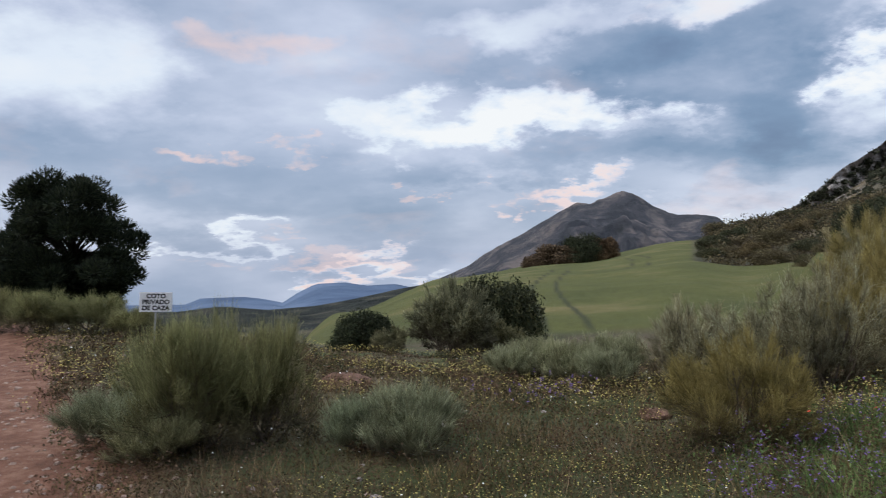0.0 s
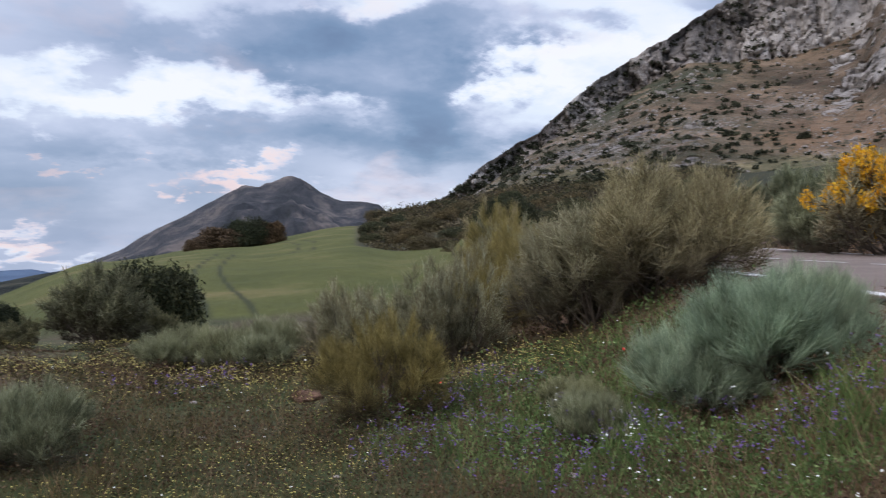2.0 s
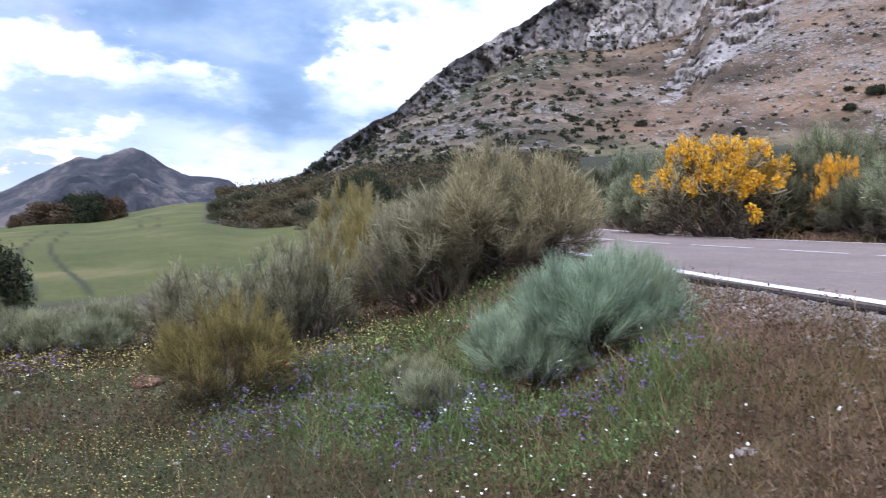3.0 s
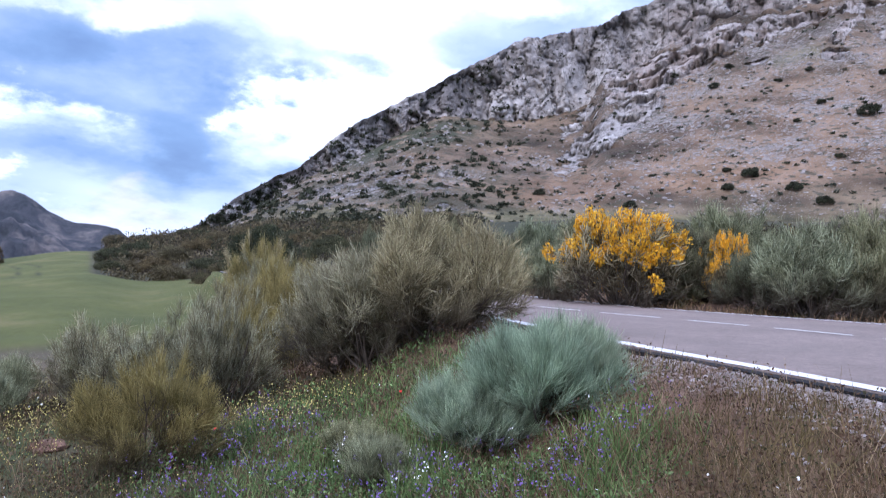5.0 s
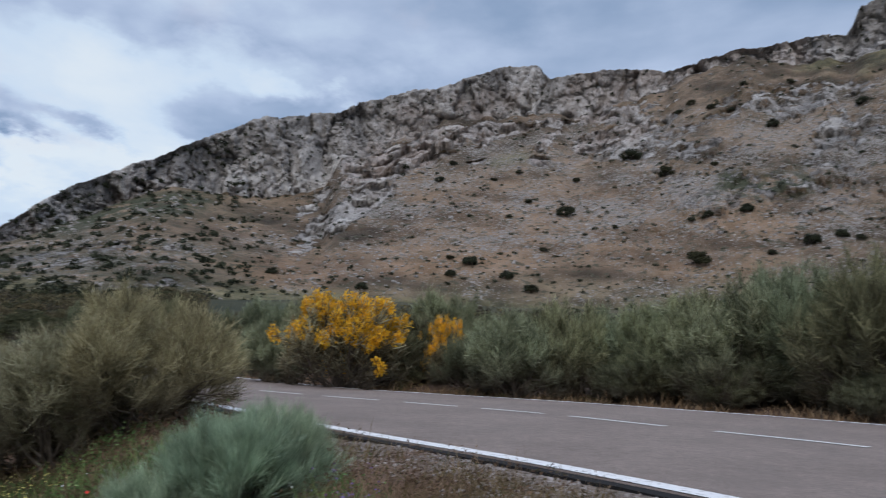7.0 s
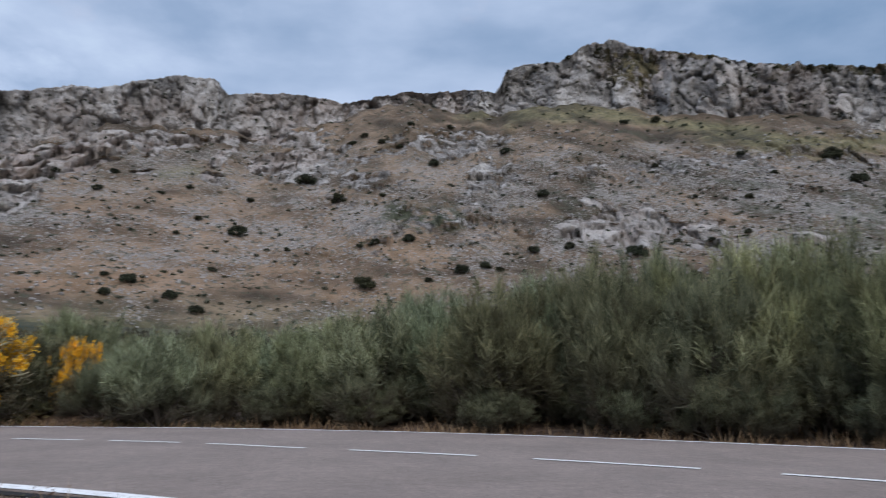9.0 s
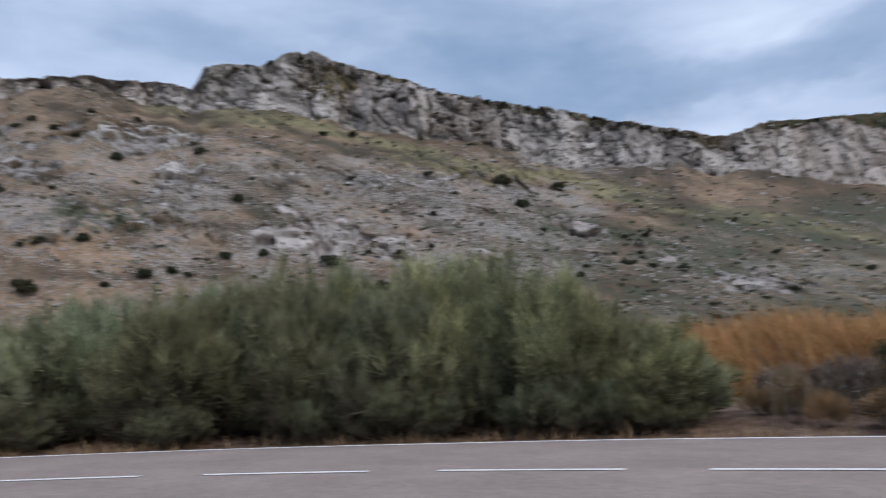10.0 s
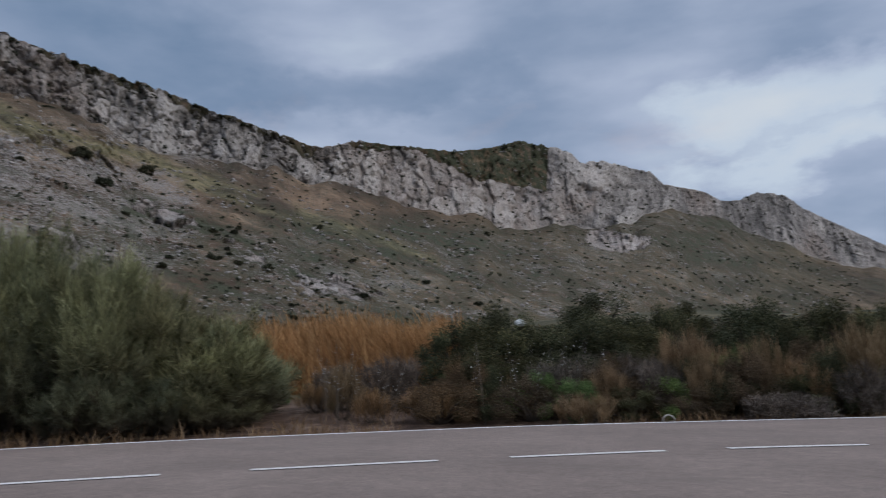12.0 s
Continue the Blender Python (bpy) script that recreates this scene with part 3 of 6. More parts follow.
def land(x, y):
    """Height of the ground."""
    x, y = np.asarray(x, float), np.asarray(y, float)
    r, az = np.hypot(x, y), np.degrees(np.arctan2(x, y))
    q = np.log1p(r / 6.0)
    rq = np.log1p(R_STOPS / 6.0)
    i = np.clip(np.searchsorted(LAND[:, 0], az) - 1, 0, len(LAND) - 2)
    f = (az - LAND[i, 0]) / (LAND[i + 1, 0] - LAND[i, 0])
    f = f * f * (3 - 2 * f)
    k = np.clip(np.searchsorted(rq, q) - 1, 0, len(rq) - 2)
    g = np.clip((q - rq[k]) / (rq[k + 1] - rq[k]), 0, 1)

    def at(row):
        return LAND[row, 1 + k] * (1 - g) + LAND[row, 2 + k] * g

    z = at(i) * (1 - f) + at(i + 1) * f
    z = z + 0.05 * wave(x, y, 1.6, 1) * step(1, 5, r) + 0.12 * wave(x, y, 6, 2) * step(6, 14, r)
    z = z + 3.0 * wave(x, y, 45, 6) * step(90, 200, r) + 9.0 * wave(x, y, 150, 3) * step(180, 420, r) + 22.0 * wave(x, y, 520, 5) * step(600, 1500, r)
    gap, beyond = road_gap(x, y)
    blend = np.where(beyond, step(0.3, 5.0, gap), step(0.35, 1.9, gap))
    z = (np.where(beyond, -0.09, -0.028) + 0.015 * wave(x, y, 0.5, 4)) * (1 - blend) + z * blend
    return np.where(gap < 0.05, -0.11, z)


def mesh_object(name, verts, faces, material, parent=None, smooth=True, attrs=None):
    me = bpy.data.meshes.new(name)
    me.from_pydata(np.asarray(verts).tolist(), [], np.asarray(faces).tolist())
    if material:
        me.materials.append(material)
    if smooth:
        me.polygons.foreach_set("use_smooth", np.ones(len(me.polygons), bool))
    for key, values in (attrs or {}).items():
        me.attributes.new(key, "FLOAT", "POINT").data.foreach_set("value", np.asarray(values, np.float32).ravel())
    me.update()
    ob = new(name, me)
    ob.parent = parent
    return ob


def grid_faces(rows, cols, closed=False):
    i, j = np.meshgrid(np.arange(rows - 1), np.arange(cols if closed else cols - 1), indexing="ij")
    j2 = (j + 1) % cols
    return np.stack([i * cols + j, i * cols + j2, (i + 1) * cols + j2, (i + 1) * cols + j], -1).reshape(-1, 4)


def build_ground():
    az = np.radians(np.concatenate([np.arange(-60, 70, 0.3), np.arange(70, 180, 0.6), np.arange(180, 300, 2.0)]))
    r = np.concatenate([[0.05], np.geomspace(0.4, 30, 190), np.geomspace(31, 300, 110), np.geomspace(310, 4800, 70)])
    R, A = np.meshgrid(r, az, indexing="ij")
    X, Y = R * np.sin(A), R * np.cos(A)
    Z = land(X, Y)
    deg = np.degrees(np.arctan2(X, Y))
    gap, beyond = road_gap(X, Y)
    # reddish dirt track that leaves to the viewer's left
    track = step(1.0, 0.0, (np.abs(track_offset(X, Y)) - 1.15 + 0.25 * wave(X, Y, 0.7, 6)) * 1.6) * step(40, 34, R)
    track = np.maximum(track, 0.55 * np.where(beyond, 0, step(2.6, 1.2, gap + 0.4 * wave(X, Y, 0.8, 3))) * step(12, 9, R))
    gravel = np.where(beyond, 0.5 * step(0.9, 0.2, gap), step(0.95, 0.4, gap + 0.25 * wave(X, Y, 0.6, 7)))
    field_r = 24 + 3.0 * wave(X, Y, 14, 8)
    right_edge = 19.2 + step(0, 1, (75 - R) / 8) * 14
    field = step(0, 4, R - field_r) * step(0, 0.7, right_edge - deg) * step(0, 2.5, deg + 13 + (R - 60) * 0.035) * step(-175, -145, -R)
    rut = np.zeros_like(R)
    for centre, lo, hi in ((8.6, 28, 92), (14.6, 70, 122)):
        path = centre + 1.0 * np.sin(R / 11.0) - 0.018 * (R - 60)
        for off in (-0.9, 0.9):
            away = np.radians(deg - path) * R - off
            rut = np.maximum(rut, step(0.24, 0.06, np.abs(away)) * step(lo, lo + 3, R) * step(hi, hi - 3, R))
    scrub = np.clip(1 - field, 0, 1) * step(20, 34, R)
    bank = beyond * step(7.0, 3.0, gap)
    g = mesh_object("ground", np.stack([X, Y, Z], -1).reshape(-1, 3), grid_faces(len(r), len(az), True)[:, ::-1], M_GROUND,
                    attrs={"track": track, "gravel": gravel, "field": field, "rut": rut * field, "scrub": scrub, "bank": bank})
    return tagged(g, "rough meadow, red dirt track and green field falling to a valley", "ground", kind="structure")


def track_offset(x, y):
    """Sideways distance from the middle of the dirt track."""
    x, y = np.asarray(x, float), np.asarray(y, float)
    middle = -2.30 - 0.64 * (y - 4.85)
    return (x - middle) * 0.9 + 1.15


ground = build_ground()


def ribbon(name, left, right, lift, material, parent=None, skirt=0.0):
    n = len(left)
    z = np.full(n, lift)
    rows = [np.c_[left, z], np.c_[right, z]]
    if skirt:
        rows = [np.c_[left + (left - right) * 0.004, z - skirt], *rows, np.c_[right + (right - left) * 0.004, z - skirt]]
    v = np.stack(rows, 0).reshape(-1, 3)
    return mesh_object(name, v, grid_faces(len(rows), n)[:, ::-1], material, parent, smooth=False)


def offset(line, d):
    t = np.gradient(line, axis=0)
    t /= np.linalg.norm(t, axis=1)[:, None]
    return line + np.stack([-t[:, 1], t[:, 0]], -1) * d


def build_road():
    """Asphalt carriageway with painted edge lines and a broken centre line."""
    wobble = 0.05 * wave(ROAD_N[:, 0], ROAD_N[:, 1], 0.35, 3)[:, None]
    road = ribbon("road", offset(ROAD_N, -0.085) + wobble * 0.3, offset(ROAD_F, 0.16), 0.0, M_ASPHALT, skirt=0.13)
    tagged(road, "worn grey asphalt country road bending round the verge", "road", kind="structure")
    for line, w in ((ROAD_N, 0.075), (ROAD_F, 0.065)):
        ribbon("edge_line", offset(line, -w), offset(line, w), 0.005, M_PAINT, road)
    # near-black strip: broken asphalt edge with the step's shadow put into its colour
    ragged = 0.035 * wave(ROAD_N[:, 0] * 9, ROAD_N[:, 1] * 9, 1.0, 2)[:, None]
    ribbon("asphalt_edge", offset(ROAD_N, -0.20) + 1.4 * ragged, offset(ROAD_N, -0.08), -0.008, M_EDGE, road, skirt=0.04)
    fine = spline(CENTRE, 60)
    run = np.r_[0, np.cumsum(np.linalg.norm(np.diff(fine, axis=0), axis=1))]
    here = [run[np.hypot(fine[:, 0] - x, fine[:, 1] - y).argmin()] for x, y in DASH_STARTS]
    ahead = [here[0] - 1.5 * k for k in range(24, 0, -1)]
    behind = [here[-1] + 1.5 * k for k in range(1, 20)]
    starts = ahead + here + behind
    for s0, s1 in zip(starts, starts[1:]):
        if 0 < s0 and s1 < run[-1] - 2:
            at = np.linspace(s0, s0 + (s1 - s0) * 0.71, 7)
            mid = np.stack([np.interp(at, run, fine[:, i]) for i in (0, 1)], -1)
            ribbon("centre_dash", offset(mid, -0.052), offset(mid, 0.052), 0.005, M_DASH, road)
    return road


road = build_road()

# ---- the limestone mountain beyond the road: azimuth, elevation of its skyline and of the foot of its cliffs ----
SKYLINE_A = [(20, 0.3), (25.3, 2.6), (27.1, 3.6), (28.8, 5.0), (31.2, 6.5), (33.1, 7.35), (35.2, 9.3), (37.4, 11), (39.8, 12.3), (41.9, 13.5), (45, 15.2), (46.3, 15.8), (49.9, 17.5), (53, 18.1), (56.1, 18.65), (57.2, 19.4), (60.4, 20.3), (63.8, 20.95), (66.6, 22.0), (69.3, 22.95), (72, 23.05), (73, 22.15), (76.8, 22.6), (79.5, 22.7), (82, 22.3), (85.5, 22.95), (87.5, 23.4), (92, 23.5), (94.6, 23.3), (95.6, 24.95), (97, 25.3), (100, 25.4), (101.8, 26.5), (104.6, 26.65), (106, 26.1), (108.5, 25.3), (112.2, 24.3), (115.8, 23.3), (121, 22.3)]
SKYLINE_B = [(126, 21.2), (130, 20.1), (133.6, 18.95), (136.7, 18.25), (139.9, 18.75), (143.5, 18.3), (147.2, 17.75), (150.4, 18), (152.7, 18.4), (155.4, 17.65), (156.8, 17.0), (157.4, 16.2), (158.8, 16.3), (160.5, 15.8), (162.6, 15.2), (163.5, 14.15), (166.5, 13.2), (167.4, 12.5), (168.8, 12.3), (170.0, 12.8), (171.9, 12.25), (172.9, 11.2), (175.5, 9.5), (177.6, 8.1), (182, 5.5), (190, 3), (202, 0.6)]
CLIFF_FOOT = [(20, 0.1), (27, 2.4), (33.7, 6.9), (38.2, 9.2), (44, 12.0), (51.3, 12.0), (55.3, 12.9), (56.5, 15.0), (61.4, 17.0), (64.6, 18.8), (71, 19.3), (74.7, 19.4), (81.4, 20.5), (85.7, 22.0), (88.0, 22.3), (91, 21.5), (93.9, 21.4), (98.1, 22.2), (103.7, 21.4), (108.3, 20.7), (115, 19.9), (120.4, 18.7), (124, 17.1), (130.5, 16.9), (136, 15.4), (140, 14.8), (145.3, 13.0), (148.8, 12.5), (152.4, 11.2), (155.0, 11.8), (159.2, 11.3), (161.5, 11.7), (164.0, 12.3), (167.5, 10.9), (171.9, 8.8), (174.2, 7.4), (178, 6), (190, 2), (202, 0.4)]
CLIFF_RANGE = [(20, 170), (27, 190), (40, 250), (60, 310), (75, 335), (95, 320), (115, 325), (130, 360), (140, 430), (150, 520), (160, 640), (166, 850), (172, 1100), (180, 1400), (202, 1500)]
FOOT_RANGE = [(20, 120), (27, 108), (40, 112), (60, 140), (120, 145), (135, 165), (150, 240), (160, 320), (172, 560), (180, 760), (202, 800)]


def table(rows, v):
    rows = np.array(rows)
    return np.interp(v, rows[:, 0], rows[:, 1])


def fbm(points, size, octaves=4, ridged=False):
    out = np.empty(len(points))
    fn = noise.ridged_multi_fractal if ridged else noise.fractal
    for i, p in enumerate(points / size):
        out[i] = fn(p, 1.0, 2.0, octaves, 1.0, 2.0) if ridged else fn(p, 1.0, 2.0, octaves)
    return out


EYE_Z = 0.53


def blocks(points, size):
    """Broken rock: for each point how near it lies to a joint between two blocks, and a number of its block's own."""
    edge, own = np.empty(len(points)), np.empty(len(points))
    for i, p in enumerate(points / size):
        d, near = noise.voronoi(p)
        edge[i], own[i] = d[1] - d[0], noise.cell(near[0] * 7.31)
    return edge, own


def build_mountain():
    az = np.concatenate([np.arange(20, 25, 0.3), np.arange(25, 177, 0.11), np.arange(177, 203, 0.8)])
    sky = table(SKYLINE_A + SKYLINE_B, az) + 0.3 * step(26, 30, az) * step(70, 58, az)
    tongue = np.array([noise.fractal((a_ * 0.5, 7.7, 0.0), 1.0, 2.0, 2) for a_ in az])
    foot = np.minimum(table(CLIFF_FOOT, az) + 0.5 * tongue * step(50, 60, az), sky - 0.25)
    rc, rf = table(CLIFF_RANGE, az), table(FOOT_RANGE, az)
    zc = EYE_Z + rc * np.tan(np.radians(foot))
    rs = rc + 0.35 * rc * np.radians(sky - foot)
    jag = np.array([noise.fractal((a_ * 1.9, 3.1, 0.0), 0.8, 2.0, 5) for a_ in az])
    zs = EYE_Z + rs * np.tan(np.radians(sky + 0.14 * jag * step(1.5, 4.0, sky - foot)))
    sx, sy = np.sin(np.radians(az)), np.cos(np.radians(az))
    zf = land(rf * sx, rf * sy) - 1.5
    R, Z, rock, low = [], [], [], []
    for u in np.linspace(0, 1, 130):
        R.append(rf + (rc - rf) * u)
        Z.append(zf + (zc - zf) * u**1.06)
        rock.append(0.12 + 0.10 * u**2 + 0 * az)
        low.append(np.clip(0.9 - 7 * u, 0, 1) + 0 * az)
    for v in np.linspace(0, 1, 60)[1:]:
        R.append(rc + (rs - rc) * v)
        Z.append(zc + (zs - zc) * v)
        rock.append(0.95 + 0 * az)
        low.append(0 * az)
    for back, drop in ((12, 1), (40, 8), (110, 45), (300, 160)):
        R.append(rs + back)
        Z.append(zs - drop)
        rock.append(0.60 + 0 * az)
        low.append(0 * az)
    R, Z, rock, green = (np.array(a) for a in (R, Z, rock, low))
    A = np.broadcast_to(az, R.shape)
    E = np.degrees(np.arctan2(Z - EYE_Z, R))
    flat = np.stack([R * sx, R * sy, Z], -1).reshape(-1, 3)
    flat = flat / np.clip(R.reshape(-1, 1) / 330, 1.0, 2.2)
    n1 = fbm(flat * (1, 1, 0.55), 38.0, 6).reshape(R.shape)
    n2 = fbm(flat * (1, 1, 0.8), 8.0, 5).reshape(R.shape)
    n3 = fbm(flat, 80.0, 4).reshape(R.shape)
    n4 = np.abs(fbm((flat + 300) * (1, 1, 0.36), 58.0, 7).reshape(R.shape))  # upright buttresses parted by gullies
    face = np.clip((rock - 0.35) / 0.35, 0, 1)
    height = (E - foot) / np.maximum(sky - foot, 0.3)
    Aw, Ew = A + 1.3 * n3 + 1.1 * n1 + 0.35 * n2, E + 0.7 * n3 + 0.7 * n1 + 0.3 * n2

    def zone(a0, a1, e0, e1, soft_a=4.0, soft_e=1.2):
        """A stretch of the slope with ragged borders."""
        return step(a0 - soft_a, a0 + soft_a, Aw) * step(a1 + soft_a, a1 - soft_a, Aw) * step(e0 - soft_e, e0 + soft_e, Ew) * step(e1 + soft_e, e1 - soft_e, Ew)

    def band(line, wide, soft=0.6):
        """A ragged belt along a line of azimuths and elevations."""
        best = np.full(R.shape, 99.0)
        for (a0, e0), (a1, e1) in zip(line, line[1:]):
            da, de = a1 - a0, e1 - e0
            u = np.clip(((Aw - a0) * da + (Ew - e0) * de) / (da * da + de * de), 0, 1)
            best = np.minimum(best, np.hypot(Aw - a0 - u * da, Ew - e0 - u * de))
        return step(wide + soft, wide - soft, best)

    # outcrops that break through the slope, pale or grey
    pale_crag = np.maximum.reduce([band([(53.8, 8.6), (57, 11.0), (60.5, 13.8)], 0.9), band([(53.6, 11.2), (55.6, 12.4)], 0.5), band([(92.6, 16.2), (93.4, 17.6)], 0.7), band([(101, 13.6), (104, 12.6), (111, 11.7)], 1.2), band([(106, 13.4), (110, 12.8)], 0.7), band([(115.2, 10.3), (118, 10.0)], 0.9), band([(158.2, 10.6), (162.2, 8.4)], 0.6)])
    pink_crag = np.maximum.reduce([band([(57.6, 14.5), (62, 15.9), (65.5, 17.4)], 1.1), band([(67.6, 16.4), (68.6, 18.4)], 0.8), band([(72.4, 16.0), (73.6, 18.2)], 0.7), band([(76.5, 17.4), (81, 18.4)], 0.8), band([(63, 17.8), (72, 18.7), (80, 19.6)], 0.5)])
    grey_crag = np.maximum.reduce([0.45 * zone(25, 46, 2.5, 8.2, 2, 0.6), 0.5 * zone(74, 97, 15.5, 20.5, 3, 0.8), 0.4 * zone(98, 124, 13, 18.2, 3, 0.8), 0.55 * band([(124, 12.6), (133, 7.6), (141, 7.8)], 1.4), 0.4 * zone(78, 100, 9, 15.5, 3, 1)])
    crag = np.maximum.reduce([pale_crag, pink_crag, grey_crag])
    strip = band([(93, 21.8), (102, 21.0), (108, 19.9), (114.5, 18.6), (122.6, 16.4), (130, 14.4), (137, 12.2), (146, 9.6)], 0.55, 0.5)
    meadow = np.maximum.reduce([0.15 * zone(40, 50, 9.8, 12.3, 2, 0.6), strip, 0.8 * zone(94, 103, 20.6, 22.4, 2, 0.4), 0.15 * zone(136, 178, 2, 13, 4, 1), zone(30, 128, 0, 4.6, 6, 0.6), band([(68.6, 15.6), (71.2, 16.2)], 0.45)]) * (1 - face)
    ruddy = np.maximum.reduce([0.85 * band([(50, 6.2), (58, 7.2), (70, 8.4)], 1.3, 1.0), 0.8 * band([(82, 7.4), (92, 7.6)], 0.8), 0.55 * zone(60, 92, 8, 14, 4, 2), 0.8 * band([(143, 11.0), (149, 9.8), (155, 8.0)], 0.4), 0.45 * zone(100, 166, 3, 15, 5, 1)]) * (1 - face)
    scrubby = np.maximum.reduce([0.5 * zone(25, 50, 2, 8.5, 3, 1), band([(37, 8.6), (41, 10.4), (45.5, 11.2)], 0.9), band([(86.5, 14.0), (91.5, 13.6)], 0.9), 0.55 * zone(118, 175, 3, 13, 4, 1), band([(123, 13.6), (131, 10.6)], 0.6)]) * (1 - face)
    stony = np.maximum.reduce([0.55 * zone(25, 48, 2.5, 9, 2, 0.6), 0.62 * zone(55, 100, 8, 20, 4, 2), 0.40 * zone(46, 100, 4.5, 9, 4, 1), 0.74 * zone(97, 128, 8, 19, 3, 1), 0.6 * band([(126, 11), (134, 7.6), (143, 8.2)], 1.6), 0.45 * zone(128, 170, 4, 12, 3, 1)]) * (1 - strip) * (1 - 0.8 * zone(30, 128, 0, 4.6, 6, 0.6))
    # belts of thin turf, scree and scrub that run down along the slope
    lean = np.where(A > 96, 0.30, 0.05 * np.ones_like(A))
    belts = np.stack([A * 0.16, (E + lean * (A - 96)) * 0.75, 0 * A + 4.4], -1).reshape(-1, 3)
    lay = 0.5 + 0.42 * fbm(belts, 1.0, 6).reshape(R.shape) + 0.15 * n2
    stony = stony + 0.35 * (lay - 0.5) * (1 - strip)
    scrubby = np.clip(scrubby + (1 - face) * 0.5 * step(0.36, 0.22, lay) * step(96, 104, A) * (1 - strip), 0, 1)
    # bushy shelves above the farther cliffs
    face_top = np.interp(az, [134, 139, 144.5, 147, 149.3, 154.6, 155.2], [20, 18.6, 18.0, 17.0, 15.8, 14.6, 20])
    shelf = step(138, 140, A) * step(156.2, 154.8, A) * step(0.0, 0.35, Ew - face_top) + 0.55 * step(104, 110, A) * step(140, 134, A) * step(0.72, 0.95, height + 0.3 * n1)
    shelf = np.clip(shelf, 0, 1) * face
    turf = face * step(0.35, 0.6, n1 + 0.6 * n3) * step(88, 100, A) * step(138, 132, A)
    outcrop = np.clip(crag * step(-0.30, 0.05, n1 + 0.5 * n2 + 0.5 * (crag - 0.7)) * (1 - face), 0, 1)
    outcrop = np.maximum(outcrop, 0.85 * pale_crag * step(-0.55, -0.25, n1 + 0.5 * n2) * (1 - face))
    keen = (face + outcrop) > 0.05
    joint, own = np.full(R.shape, 0.5), np.full(R.shape, 0.5)
    at = (flat + 6.0 * np.stack([n2.ravel(), n1.ravel(), n2.ravel()], -1)) * (1, 1, 0.5)
    joint[keen], own[keen] = blocks(at[keen.ravel()], 11.0)
    fine_joint, fine_own = np.full(R.shape, 0.5), np.full(R.shape, 0.5)
    fine_joint[keen], fine_own[keen] = blocks(at[keen.ravel()] * (1, 1, 1.3), 3.6)
    rock = np.clip(rock * (1 - 0.6 * meadow) + 0.75 * outcrop - 0.9 * shelf - 0.45 * turf, 0, 1)
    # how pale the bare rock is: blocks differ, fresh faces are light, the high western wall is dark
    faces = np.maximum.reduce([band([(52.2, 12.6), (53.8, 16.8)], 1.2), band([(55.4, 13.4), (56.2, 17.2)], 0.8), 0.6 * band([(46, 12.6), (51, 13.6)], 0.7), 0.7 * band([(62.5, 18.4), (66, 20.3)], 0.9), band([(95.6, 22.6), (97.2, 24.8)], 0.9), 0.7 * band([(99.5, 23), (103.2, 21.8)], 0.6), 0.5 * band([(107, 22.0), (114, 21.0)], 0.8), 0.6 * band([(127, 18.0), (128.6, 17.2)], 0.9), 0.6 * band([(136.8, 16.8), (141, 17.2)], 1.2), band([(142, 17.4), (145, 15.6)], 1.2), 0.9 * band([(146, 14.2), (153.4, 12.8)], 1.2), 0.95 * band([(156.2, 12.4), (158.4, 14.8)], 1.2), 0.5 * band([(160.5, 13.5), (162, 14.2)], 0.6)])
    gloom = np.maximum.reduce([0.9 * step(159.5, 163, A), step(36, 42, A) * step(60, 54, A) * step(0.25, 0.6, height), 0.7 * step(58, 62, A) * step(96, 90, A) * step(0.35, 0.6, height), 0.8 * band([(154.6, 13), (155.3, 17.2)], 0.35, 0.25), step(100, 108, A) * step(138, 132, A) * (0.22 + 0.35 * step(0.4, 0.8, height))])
    # rock joints are dark; gully recesses get shade put into their tone
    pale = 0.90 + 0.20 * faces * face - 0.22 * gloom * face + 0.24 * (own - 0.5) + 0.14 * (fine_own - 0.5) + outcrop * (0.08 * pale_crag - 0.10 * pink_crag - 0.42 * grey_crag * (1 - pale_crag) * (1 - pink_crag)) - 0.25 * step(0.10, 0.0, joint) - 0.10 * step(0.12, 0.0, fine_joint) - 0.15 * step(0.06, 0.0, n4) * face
    ruddy = np.clip(ruddy + 0.8 * pink_crag * outcrop + face * 0.55 * step(0.05, 0.35, n3 + 0.4 * n1) + 0.5 * face * band([(156.2, 12.4), (158.4, 14.8)], 1.0), 0, 1)
    scale = np.clip(R / 330, 0.3, 2.0)
    calm = np.ones(len(R))
    calm[-12:] = np.linspace(0.9, 0.25, 12)
    ribs = 1 - np.abs(n1) * 1.6
    upper = step(0.0, 0.4, height)
    hewn = 3.4 * (own - 0.5) + 1.4 * (fine_own - 0.5) - 2.2 * step(0.12, 0.0, joint) - 0.9 * step(0.12, 0.0, fine_joint)
    push = calm[:, None] * (face * np.minimum(1.0, 1.1 / scale) * (upper * (3.5 * ribs - 6.0 + 15.0 * np.minimum(n4, 0.5)) + 1.5 * n2 + 0.8 * hewn) + outcrop * (2.0 * n2 + 3.5 * np.abs(n1) + 1.5 * hewn) + (1 - face) * 0.3 * n2) * scale
    lift = ((1 - face) * (1.6 * n1 + 0.7 * n2) + outcrop * (2.2 * np.abs(n2) + 0.8 * own)) * scale + face * 1.2 * n2
    R2 = R - push
    Z = Z + lift * calm[:, None]
    green = np.clip(green * 0.8 + meadow + 0.15 * shelf + 0.8 * turf, 0, 1)
    v = np.stack([R2 * sx, R2 * sy, Z], -1).reshape(-1, 3)
    scrubby = np.clip(scrubby + shelf, 0, 1)
